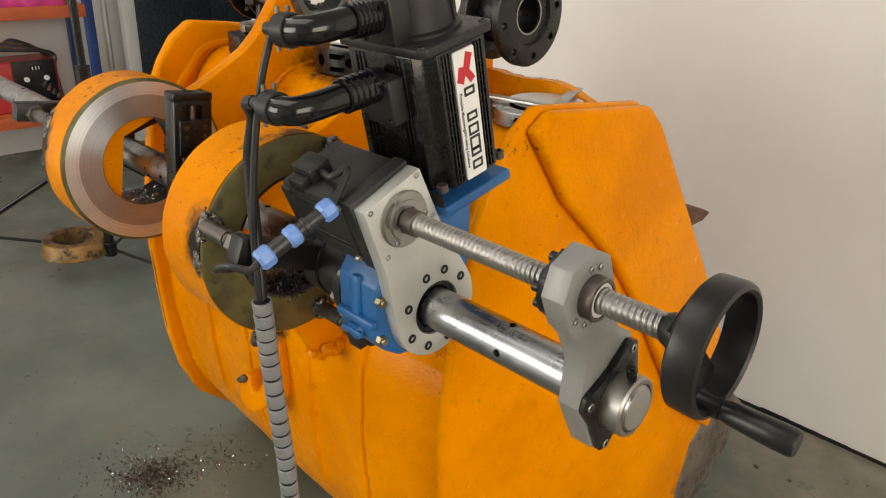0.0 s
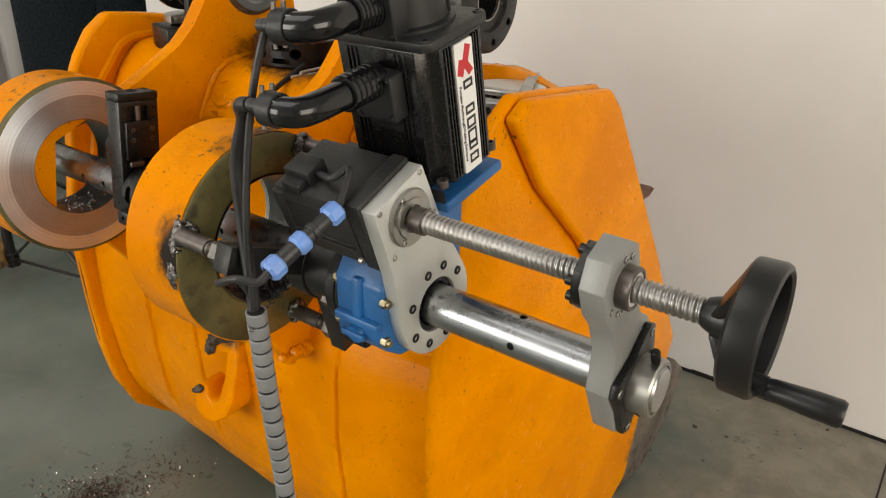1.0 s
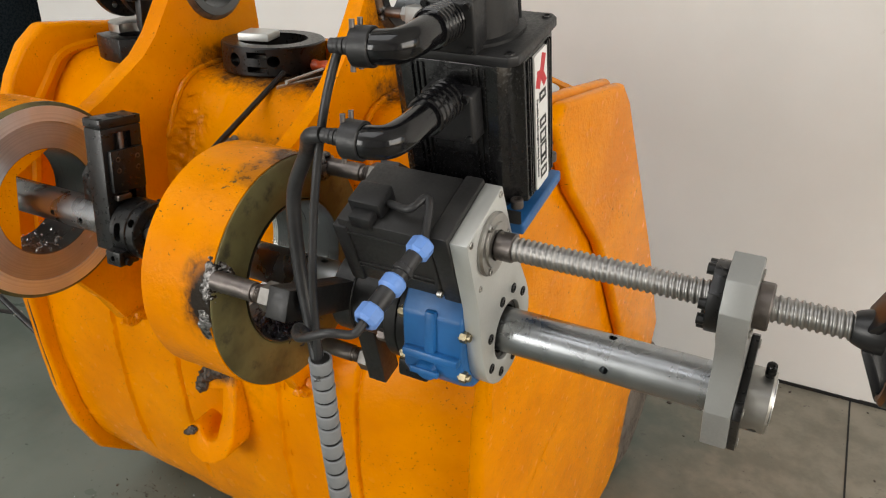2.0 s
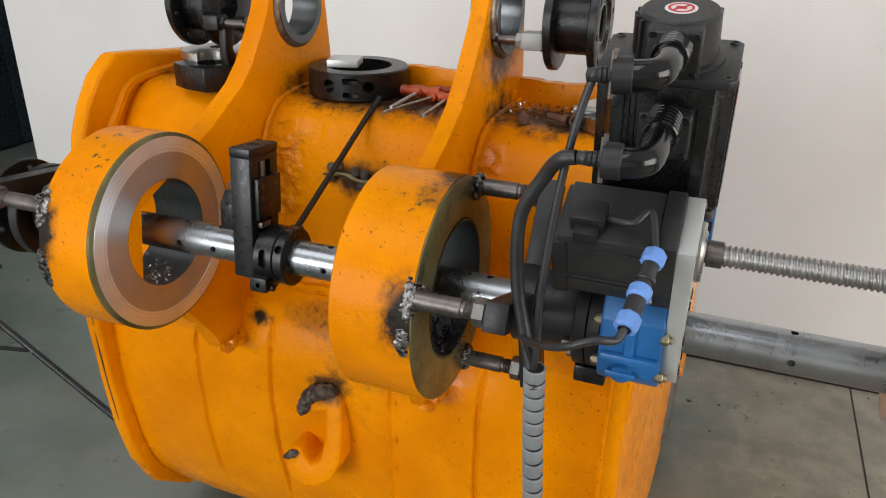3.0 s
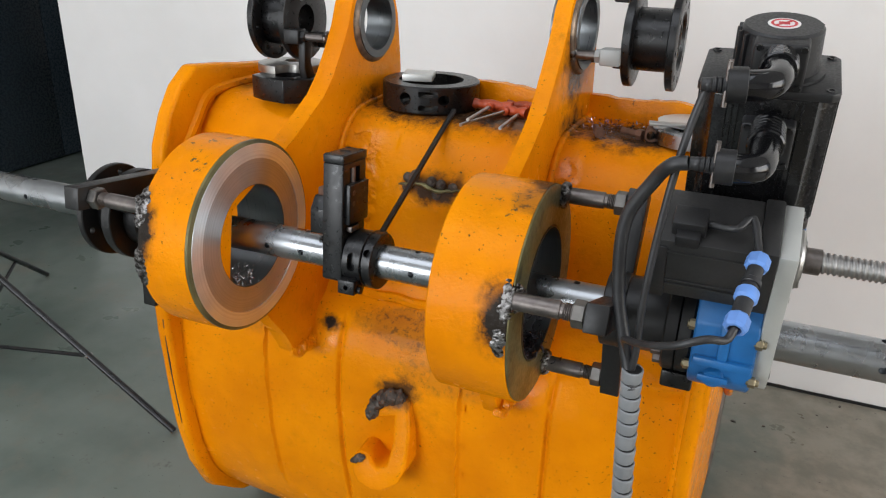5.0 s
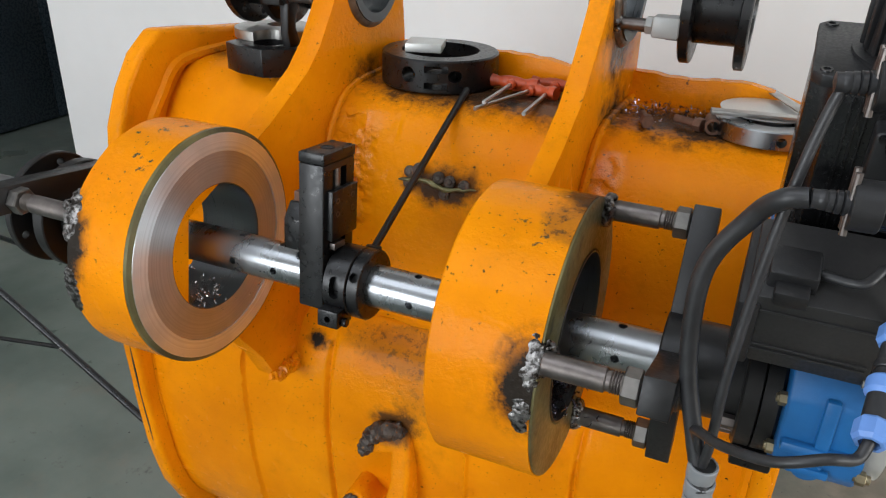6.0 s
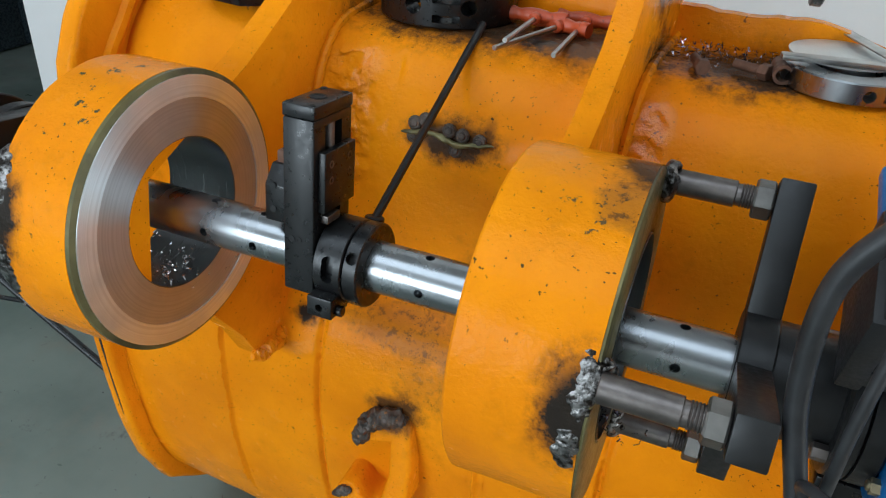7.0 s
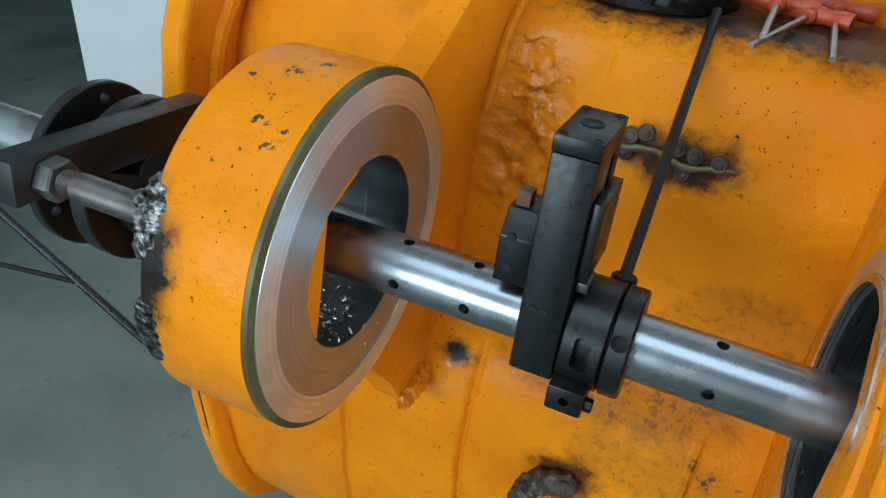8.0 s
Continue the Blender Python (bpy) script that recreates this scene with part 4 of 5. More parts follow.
body = part("body", slab(notched(HX, HC, 0.024, 0.011), -0.002, 0.196, (), 0.0015, MOT @ UPX), M_MOTOR, motor, "glossy black ribbed motor body")
part("foot_flange", slab(notched(HX + 0.002, HC + 0.003, 0.006, 0.002), -0.022, -0.002, (), 0.003, MOT @ UPX), M_CAST, motor)
part("end_plate", slab(notched(HX + 0.001, HC + 0.001, 0.010, 0.004), 0.196, 0.209, (), 0.002, MOT @ UPX), M_CAST, motor)
for k in range(3):
    for sgn in (-1, 1):
        o = sgn * (0.0255 + 0.006 * k)
        part("rib", box(HX - 0.001, HX + 0.0026, o - 0.0013, o + 0.0013, 0.002, 0.192, 0.0006, MOT), M_MOTOR, body)
        part("rib", box(o * 1.3 - 0.0015, o * 1.3 + 0.0015, -HC - 0.0026, -HC + 0.001, 0.002, 0.192, 0.0006, MOT), M_MOTOR, body)
for sx in (-1, 1):
    for su in (-1, 1):
        part("bolt", lathe([(-0.002, 0), (-0.002, 0.0085), (0.009, 0.0085), (0.010, 0.007), (0.010, 0.0045), (0.005, 0.0045), (0.005, 0)], MOT @ Matrix.Translation((sx * 0.080, su * 0.061, 0)) @ UPX, 18), M_STUD, motor, "socket head bolt")
        part("bolt", lathe([(0.209, 0), (0.209, 0.0065), (0.2105, 0.006), (0.2105, 0.0035), (0.207, 0.0035), (0.207, 0)], MOT @ Matrix.Translation((sx * 0.078, su * 0.059, 0)) @ UPX, 18), M_BLACK, motor)
CAP = MOT @ Matrix.Translation((0.006, 0.0, 0)) @ UPX
cap = part("encoder_cap", lathe([(0.209, 0), (0.209, 0.064), (0.213, 0.064), (0.215, 0.055), (0.270, 0.0525), (0.274, 0.049), (0.274, 0)], CAP, 72), M_CAST, motor, "round black encoder cap with ribs")
for k in range(15):
    a = radians(-60 + 17 * k)
    part("rib", box(0.217, 0.268, -0.0028, 0.0028, 0.051, 0.0585, 0.0012, CAP @ Matrix.Rotation(a, 4, "X")), M_CAST, cap)
st = part("sticker", lathe([(0.2742, 0), (0.2742, 0.021), (0.2748, 0.021), (0.2748, 0)], CAP, 40), M_WHITE, cap, "round white and red warning sticker")
part("sticker_ring", lathe([(0.2750, 0.0135), (0.2750, 0.017), (0.2754, 0.017), (0.2754, 0.0135)], CAP, 40, True), M_REDINK, st)
part("sticker_bar", join(box(0.2750, 0.2754, -0.014, 0.014, -0.002, 0.002, 0, CAP @ Matrix.Rotation(0.8, 4, "X")), box(0.2750, 0.2754, -0.007, 0.007, -0.005, 0.005, 0, CAP)), M_REDINK, st)


def elbow(parent, c0, a, path):
    """A square connector box, a ribbed collar, a right-angle elbow, a clamp and the cable gland."""
    path = [Vector(p) for p in path]
    x = path[0].x - 0.779
    b = part("connector_box", box(x - 0.034, x + 0.034, c0, c0 + 0.055, a - 0.034, a + 0.031, 0.004, MOT, 3), M_CAST, parent, "square black connector housing")
    for sx in (-1, 1):
        for sv in (-1, 1):
            bm = lathe([(0, 0), (0, 0.0045), (0.004, 0.004), (0.004, 0)], MOT @ Matrix.Translation((x + sx * 0.027, c0, a + sv * 0.026)) @ Matrix.Rotation(radians(-90), 4, "Z"), 12)
            part("screw", bm, M_BLACK, b)
    d = (path[1] - path[0]).normalized()
    L = (path[1] - path[0]).length
    prof = [(-0.008, 0.0), (-0.008, 0.0225)]
    for k in range(6):
        s = L * k / 6
        prof += [(s, 0.0218), (s + 0.002, 0.0240), (s + L / 6 - 0.002, 0.0240), (s + L / 6, 0.0218)]
    prof += [(L, 0.0)]
    part("ribbed_collar", lathe(prof, frame_of(path[0], path[1]), 28), M_GLOSS, b, "ribbed black plastic collar")
    el = part("elbow", tube(path[1:], 0.0190, 20, 10), M_GLOSS, parent, "shiny black right-angle cable elbow")
    part("seam", tube([p + Vector((-0.004, -0.012, 0.0145)) for p in path[1:]], 0.0015, 6, 10), M_GLOSS, el)
    e0 = path[-1]
    out = (path[-1] - path[-2]).normalized()
    c = e0 + out * 0.014
    part("clamp", rod(e0 - out * 0.010, c, 0.0222, 24, 0.001), M_CAST, el, "black cable clamp")
    for o in (-0.006, 0.010):
        part("clamp_screw", rod(c + Vector((0.001, o, -0.026)), c + Vector((0.001, o, 0.029)), 0.0032, 10), M_STUD, el, "clamp screw")
    e = c + out * (0.014 if c0 > -0.09 else 0.030)
    prof = [(0, 0)]
    for k in range(5):
        prof += [(0.006 * k, 0.0108 - 0.0006 * k), (0.006 * k + 0.004, 0.0108 - 0.0006 * k), (0.006 * k + 0.005, 0.0085)]
    part("gland", lathe(prof + [(0.031, 0)], frame_of(c, e), 16), M_CABLE, el, "ribbed cable gland")
    return e


g1 = elbow(cap, -0.072, 0.240, [(0.787, -0.030, 1.602), (0.787, -0.075, 1.597), (0.787, -0.108, 1.592), (0.780, -0.128, 1.588), (0.764, -0.136, 1.586), (0.745, -0.138, 1.585)])
g2 = elbow(motor, -0.098, 0.138, [(0.789, -0.032, 1.512), (0.789, -0.090, 1.502), (0.788, -0.132, 1.495), (0.782, -0.156, 1.491), (0.766, -0.166, 1.490), (0.748, -0.167, 1.490)])

# printed label on the side of the motor
label = part("label_plate", slab([(-0.0185, 0.0), (0.0185, 0.0), (0.0205, 0.002), (0.0205, 0.188), (0.0185, 0.19), (-0.0185, 0.19), (-0.0205, 0.188), (-0.0205, 0.002)], HX - 0.001, HX + 0.0030, (), 0.0, MOT), M_WHITE, motor, "white label with black print and a red mark", False)


def lettering(text, size, mat, m, parent, name):
    cu = bpy.data.curves.new(name, "FONT")
    cu.body, cu.size, cu.extrude, cu.offset, cu.align_x, cu.align_y = text, size, 0.0002, size * 0.018, "CENTER", "CENTER"
    ob = new("tmp_text", cu)
    me = bpy.data.meshes.new_from_object(ob.evaluated_get(bpy.context.evaluated_depsgraph_get()))
    bpy.data.objects.remove(ob)
    bm = bmesh.new()
    bm.from_mesh(me)
    bpy.data.meshes.remove(me)
    bm.transform(m)
    return part(name, bm, mat, parent, "", False)


# the words run down the label and face +x
TX = MOT @ Matrix.Translation((HX + 0.0033, 0.0, 0.073)) @ Matrix(((0, 0, 1, 0), (0, 1, 0, 0), (-1, 0, 0, 0), (0, 0, 0, 1)))
for k, w in enumerate((0.013, 0.0, 0.0135, 0.0165, 0.021, 0.0125, 0.0145)):
    # the maker's name stands as plain letter-sized bars
    if w:
        x = -0.064 + 0.0185 * k
        outer = [(x, -0.0075), (x + w, -0.0075), (x + w, 0.0135), (x, 0.0135)]
        inner = [(x + 0.0038, -0.0037), (x + w - 0.0038, -0.0037), (x + w - 0.0038, 0.0097), (x + 0.0038, 0.0097)]
        part("print_bar", slab(outer, 0, 0.0003, (inner,), 0.0, TX @ Matrix(((0, 1, 0, 0), (0, 0, 1, 0), (1, 0, 0, 0), (0, 0, 0, 1)))), M_INK, label, "", False)
lettering("Portable Machining&Welding Solutions", 0.0072, M_INK, TX @ Matrix.Translation((-0.002, -0.0145, 0)), label, "small_lettering")
part("red_mark", slab([(0.004, 0.186), (0.016, 0.180), (0.008, 0.160), (0.018, 0.146), (0.008, 0.140), (-0.001, 0.153), (-0.006, 0.142), (-0.018, 0.148), (-0.012, 0.168), (-0.003, 0.166)], HX + 0.0030, HX + 0.0034, (), 0, MOT), M_REDINK, label, "plain red mark", False)

# ---- feed: small motor, lead screw, bracket, hand wheel ----
feed = thing("feed_motor", TILTED @ Vector((0.75, 0, 0.18)), "matt black feed servo motor behind the face plate", "motor")
part("body", box(0.676, 0.806, -0.060, 0.050, 0.126, 0.236, 0.003, TILTED), M_FEED, feed)
part("front_flange", box(0.806, 0.8318, -0.058, 0.055, 0.118, 0.238, 0.003, TILTED), M_FEED, feed)
for v in (0.150, 0.158, 0.215):
    part("groove_rib", box(0.68, 0.80, -0.0625, -0.059, v, v + 0.003, 0.001, TILTED), M_FEED, feed)
part("rear_cover", box(0.668, 0.690, -0.064, 0.054, 0.122, 0.226, 0.004, TILTED), M_CAST, feed)
plug = part("plug", join(box(0.690, 0.736, -0.045, -0.005, 0.232, 0.258, 0.004, TILTED), box(0.698, 0.730, -0.062, -0.040, 0.228, 0.248, 0.003, TILTED)), M_CAST, feed, "black cable plug on top")
for u, v in ((-0.050, 0.228), (-0.052, 0.135)):
    cap_screw(feed, 0.806, u - 0.010, v, 0.005, TILTED, M_STEEL, "screw")
ls = thing("lead_screw", TILTED @ Vector((1.07, 0, SV)), "bright ball screw running through the bracket to the hand wheel", "screw")


def screw_mesh(x0, x1, r, pitch, depth, n=20):
    bm = bmesh.new()
    steps = int((x1 - x0) / pitch * 10)
    rings = []
    for i in range(steps + 1):
        x = x0 + (x1 - x0) * i / steps
        row = []
        for k in range(n):
            a = 2 * math.pi * k / n
            ph = ((x - x0) / pitch - k / n) % 1.0
            rr = r - depth * smooth01(math.sin(math.pi * ph) ** 2 * 1.6 - 0.3)
            row.append(bm.verts.new((x, rr * math.cos(a), rr * math.sin(a))))
        rings.append(row)
    for a, b in zip(rings, rings[1:]):
        for k in range(n):
            bm.faces.new((a[k], a[(k + 1) % n], b[(k + 1) % n], b[k]))
    bm.faces.new(rings[0])
    bm.faces.new(rings[-1])
    bm.transform(MT(0, 0, SV))
    return bm


part("thread", screw_mesh(0.888, 1.266, 0.0155, 0.0074, 0.0024), M_SCREW, ls, "", True, 70)
part("neck", join(lathe([(0.85, 0), (0.85, 0.014), (0.868, 0.014), (0.868, 0.0185), (0.888, 0.0185), (0.889, 0.0165), (0.889, 0)], MT(0, 0, SV), 32), rod(TILTED @ Vector((0.878, -0.0195, SV)), TILTED @ Vector((0.878, -0.015, SV)), 0.003, 10)), M_STUD, ls, "turned steel neck with a set screw")
br = thing("feed_bracket", TILTED @ Vector((1.15, 0, 0.08)), "grey aluminium bracket joining the ball screw to the bar end", "bracket")
BR = [(-0.020, 0.235), (0.022, 0.235), (0.045, 0.208), (0.045, 0.168), (0.036, 0.135), (0.038, 0.095), (0.060, 0.062), (0.063, 0.040), (0.062, -0.040), (0.045, -0.062), (-0.036, -0.066), (-0.054, -0.050), (-0.060, 0.035), (-0.048, 0.056), (-0.032, 0.090), (-0.034, 0.135), (-0.045, 0.165), (-0.045, 0.208)]
part("plate", slab(BR, 1.138, 1.1698, (loop_pts(0, SV, 0.019, 32), loop_pts(0, 0, 0.036, 40)), 0.0014, TILTED), M_ALUSIDE, br, "grey waisted aluminium plate")
part("nut_flange", slab([(0.041 * math.cos(radians(a)), SV + 0.041 * math.sin(radians(a))) for a in (10, 35, 60, 85, 130, 165, 190, 215, 240, 265, 310, 345)], 1.123, 1.137, (loop_pts(0, SV, 0.017, 32),), 0.001, TILTED), M_BLACK, br, "black screw-nut flange")
for a in (40, 75, 150, 190, 220, 260):
    cap = part("cap_screw", lathe([(0, 0), (0, 0.0065), (0.008, 0.0065), (0.008, 0)], TILTED @ Matrix.Translation((1.115, 0.033 * math.cos(radians(a)), SV + 0.033 * math.sin(radians(a)))), 14), M_BLACK, br)
part("nut_body", lathe([(1.17, 0.0165), (1.17, 0.0265), (1.184, 0.0265), (1.186, 0.025), (1.186, 0.0215), (1.1835, 0.0205), (1.1835, 0.0165)], MT(0, 0, SV), 40, True), M_STUD, br, "steel ball-screw nut")
part("nut_seal", lathe([(1.18, 0.0163), (1.1848, 0.0163), (1.1848, 0.0205), (1.18, 0.0205)], MT(0, 0, SV), 40, True), M_WHITE, br, "white wiper seal")
for a in (45, 75, 200, 235, 260):
    cap_screw(br, 1.17, 0.035 * math.cos(radians(a)), SV + 0.035 * math.sin(radians(a)), 0.0045, TILTED, M_STEEL, "small_screw")
end = part("end_flange", slab([(0.048, 0.064), (0.060, 0.052), (0.050, -0.004), (0.060, -0.044), (0.046, -0.056), (-0.004, -0.050), (-0.036, -0.064), (-0.050, -0.054), (-0.052, -0.004), (-0.061, 0.036), (-0.050, 0.051), (0.0, 0.052)], 1.1702, 1.18, (loop_pts(0, 0, 0.0352, 40),), 0.0015, TILTED), M_BLACK, br, "black diamond-shaped end flange")
for u, v in ((0.047, 0.050), (-0.049, 0.037), (0.047, -0.043), (-0.038, -0.052)):
    cap_screw(end, 1.18, u, v, 0.0062, TILTED, M_STEEL, "bright_screw")
bm = lathe([(1.18, 0.0330), (1.18, 0.0405), (1.206, 0.0405), (1.209, 0.038), (1.209, 0.0330)], T, 48, True)
bm = cut(bm, [lathe([(0, 0), (0, 0.006), (0.03, 0.006), (0.03, 0)], TILTED @ Matrix.Translation((1.194, -0.055, -0.012)) @ Matrix.Rotation(radians(90), 4, "Z"), 14)])
col = part("bar_collar", bm, M_STEEL, br, "turned steel collar on the bar end")
part("set_screw", join(rod(TILTED @ Vector((1.2, 0.012, 0.036)), TILTED @ Vector((1.2, 0.012, 0.062)), 0.0055, 14, 0.001), *[rod(TILTED @ Vector((1.2, 0.012, 0.044 + 0.003 * k)), TILTED @ Vector((1.2, 0.012, 0.0455 + 0.003 * k)), 0.0062, 14) for k in range(6)]), M_BLACK, col, "black set screw")

wheel = thing("hand_wheel", TILTED @ Vector((1.295, 0, SV)), "black plastic hand wheel with a crank handle on the screw end", "hand wheel")
W = MT(-0.002, 0, SV)
part("rim", lathe([(1.300, 0.0620), (1.300, 0.068), (1.304, 0.0730), (1.330, 0.0740), (1.335, 0.0715), (1.337, 0.067), (1.334, 0.0630), (1.320, 0.0615)], W, 72, True), M_WHEEL, wheel, "broad black rim")
part("hub", lathe([(1.266, 0), (1.266, 0.0165), (1.270, 0.0185), (1.282, 0.023), (1.296, 0.023), (1.299, 0.018), (1.299, 0)], W, 36), M_WHEEL, wheel)
for a in (-12, 168):
    web = slab([(-0.021, 0.012), (0.021, 0.012), (0.036, 0.064), (-0.036, 0.064)], 1.276, 1.288, (), 0.003, None, 2)
    for v in web.verts:
        v.co.x += 0.024 * (v.co.z - 0.012) / 0.05
    web.transform(W @ Matrix.Rotation(radians(a), 4, "X"))
    part("spoke", web, M_WHEEL, wheel)
ha = radians(240)
HW = W @ Matrix.Translation((0, 0.060 * math.cos(ha), 0.060 * math.sin(ha)))
part("handle", lathe([(1.343, 0), (1.343, 0.0105), (1.349, 0.0120), (1.39, 0.0145), (1.414, 0.0148), (1.418, 0.0125), (1.418, 0)], HW, 32), M_WHEEL, wheel, "revolving black crank handle")
part("handle_seat", lathe([(1.318, 0), (1.318, 0.0120), (1.343, 0.0120), (1.343, 0)], HW, 28), M_WHEEL, wheel)

# ---- cables ----
A, B, C = Vector((0.806, -0.132, 1.358)), Vector((0.799, -0.183, 1.332)), Vector((0.793, -0.223, 1.311))
d = (C - A).normalized()
con = thing("cable_connector", B, "black inline cable plug with three light blue nuts", "connector")
part("barrel", join(rod(A - d * 0.006, B, 0.0105, 20, 0.001), rod(B, C + d * 0.004, 0.0115, 20, 0.001), rod(B - d * 0.026, B - d * 0.018, 0.0128, 20, 0.001)), M_CABLE, con)
for p, L, r, n in ((A, 0.022, 0.0155, 8), (B, 0.019, 0.0150, 24), (C, 0.022, 0.0155, 8)):
    bm = lathe([(-L / 2, 0.009), (-L / 2, r * 0.85), (-L / 2 + 0.003, r), (L / 2 - 0.004, r), (L / 2, r * 0.8), (L / 2, 0.009)], frame_of(p, p + d), n, True)
    part("nut", bm, M_LBLUE, con, "light blue plastic nut", True, 25)
pl = TILTED @ Vector((0.738, -0.025, 0.245))
alone("feed_motor_lead", tube([pl, pl + Vector((0.035, -0.012, 0.004)), (0.792, -0.085, 1.402), A - d * 0.012], 0.0052, 12, 10), M_CABLE, "black lead from the feed motor plug", "cable")
STOP, SBOT = Vector((0.671, -0.159, 1.178)), Vector((0.683, -0.140, 0.86))
alone("signal_cable", tube([C + d * 0.008, C + d * 0.022 + Vector((-0.006, 0, -0.006)), (0.761, -0.258, 1.298), (0.722, -0.255, 1.278), (0.680, -0.215, 1.25), (0.656, -0.178, 1.232), (0.660, -0.160, 1.205), STOP + Vector((0.004, 0.004, -0.03))], 0.0052, 12, 10), M_CABLE, "black signal cable looping into the grey sleeve", "cable")
alone("power_cable", tube([g1, g1 + Vector((-0.010, 0.0, -0.012)), (0.693, -0.152, 1.505), (0.681, -0.161, 1.408), (0.673, -0.166, 1.297), (0.672, -0.164, 1.205), STOP + Vector((-0.006, 0, -0.03))], 0.0052, 14, 10), M_CABLE, "black power cable hanging from the upper elbow", "cable", "motor cables")
alone("power_cable", tube([g2, g2 + Vector((-0.02, 0.002, -0.006)), (0.663, -0.148, 1.455), (0.632, -0.140, 1.39), (0.634, -0.140, 1.29), (0.655, -0.150, 1.205), STOP + Vector((0.003, -0.006, -0.03))], 0.0095, 14, 10), M_CABLE, "thick black power cable bowing from the lower elbow", "cable", "motor cables")
sl = thing("cable_sleeve", SBOT, "grey spiral-wrapped cable sleeve hanging to the floor", "cable sleeve")
path = [STOP, (0.675, -0.154, 1.06), (0.680, -0.147, 0.95), (0.684, -0.140, 0.84), (0.69, -0.135, 0.6), (0.70, -0.13, 0.3), (0.705, -0.16, 0.08), (0.72, -0.30, 0.022), (0.80, -0.62, 0.022), (1.0, -1.3, 0.022)]
line = spline(path, 16)
acc, segs, k0 = 0.0, [], 0
for i in range(1, len(line)):
    acc += (line[i] - line[i - 1]).length
    if acc > 0.0215:
        segs.append((line[k0], line[i]))
        k0, acc = i, 0.0
part("core", tube(path, 0.0125, 14, 12), M_DARKHOLE, sl, "black cables inside")
for a, b in segs[:60]:
    dd = (b - a)
    c = b - dd * 0.10
    tw = frame_of(a, c) @ Matrix.Rotation(0.10, 4, "Z")
    L = (c - a).length
    part("turn", lathe([(0, 0.0130), (0, 0.0150), (0.001, 0.0158), (L - 0.001, 0.0152), (L, 0.0146), (L, 0.0130)], tw, 20, True), M_SLEEVE, sl)

# ---- tool head on the bar ----
tool = thing("boring_tool_head", (0.1, AY, AZ), "black oxide facing and boring head clamped on the bar", "tool head")
bm = slab([(-0.012, 1.135), (-0.012, 1.356), (0.074, 1.356), (0.074, 1.16), (0.05, 1.128), (0.0, 1.128)], 0.056, 0.098, (), 0.0025)
bm = cut(bm, [box(0.088, 0.12, 0.012, 0.050, 1.19, 1.346, 0), rod((0.0, AY, AZ), (0.2, AY, AZ), 0.0330, 48)])
body = part("body", bm, M_BLACK, tool, "tall black slotted block")
part("slide_screw", rod((0.092, 0.031, 1.20), (0.092, 0.031, 1.346), 0.0065, 16), M_STUD, body, "slide spindle")
topc = part("top_cap", box(0.056, 0.0985, -0.0125, 0.0745, 1.3565, 1.372, 0.0015), M_BLACK, tool)
for x, y in ((0.062, -0.006), (0.092, -0.006), (0.062, 0.068), (0.092, 0.068)):
    part("screw", lathe([(0, 0), (0, 0.0042), (0.0006, 0.0042), (0.0006, 0.0024), (-0.002, 0.0024), (-0.002, 0)], Matrix.Translation((x, y, 1.3722)) @ Matrix.Rotation(radians(-90), 4, "Y"), 14), M_DARKHOLE, topc)
part("spindle_end", lathe([(0, 0), (0, 0.0105), (0.0008, 0.0105), (0.0008, 0.0075), (-0.003, 0.0075), (-0.001, 0.005), (-0.001, 0)], Matrix.Translation((0.077, 0.031, 1.3723)) @ Matrix.Rotation(radians(-90), 4, "Y"), 24), M_DARKHOLE, topc, "sunken spindle end")
sp = part("slide_plate", slab([(-0.004, 1.243), (-0.004, 1.318), (0.066, 1.318), (0.066, 1.243)], 0.0985, 0.1085, (), 0.0012), M_BLACK, tool, "black slide plate with four screws")
for y, z in ((0.010, 1.302), (0.052, 1.302), (0.010, 1.282), (0.052, 1.282)):
    part("screw", lathe([(0.1085, 0), (0.1085, 0.0048), (0.1090, 0.0048), (0.1090, 0.0027), (0.1075, 0.0027), (0.1075, 0)], Matrix.Translation((0, y, z)), 14), M_STUD, sp)
part("scale_strip", box(0.0988, 0.1095, 0.002, 0.030, 1.228, 1.238, 0.0006), M_STUD, tool, "worn steel scale")
hb = part("tool_holder", slab([(0.000, 1.215), (0.000, 1.262), (0.016, 1.285), (0.055, 1.285), (0.055, 1.215)], 0.022, 0.0555, (), 0.0015), M_BLACK, tool, "black cutter holder")
part("cutter", box(0.026, 0.040, 0.02, 0.036, 1.283, 1.30, 0.002), M_RUST, hb)
for z in (1.268, 1.238):
    part("screw", rod((0.034, -0.0012, z - 0.006), (0.034, 0.002, z - 0.006), 0.0045, 12), M_DARKHOLE, hb)
for x in (0.068, 0.078):
    part("screw", lathe([(0, 0), (0, 0.0042), (0.0006, 0.0042), (0.0006, 0.002), (-0.002, 0.002), (-0.002, 0)], Matrix.Translation((x, -0.0125, 1.205)) @ Matrix.Rotation(radians(-90), 4, "Z"), 12), M_DARKHOLE, body)
bm = lathe([(0.100, 0.0330), (0.100, 0.052), (0.1015, 0.054), (0.137, 0.054), (0.1385, 0.052), (0.1385, 0.0330)], T, 56, True)
slot = lambda x, a, w: rod(Vector((x, AY, AZ)) + 0.043 * Vector((0, math.cos(a), math.sin(a))), Vector((x, AY, AZ)) + 0.07 * Vector((0, math.cos(a), math.sin(a))), w, 16)
bm = cut(bm, [slot(0.120, radians(a), 0.008) for a in (163, 170, 177, 184)])
part("clamp_collar", bm, M_BLACK, tool, "black slotted clamp collar")
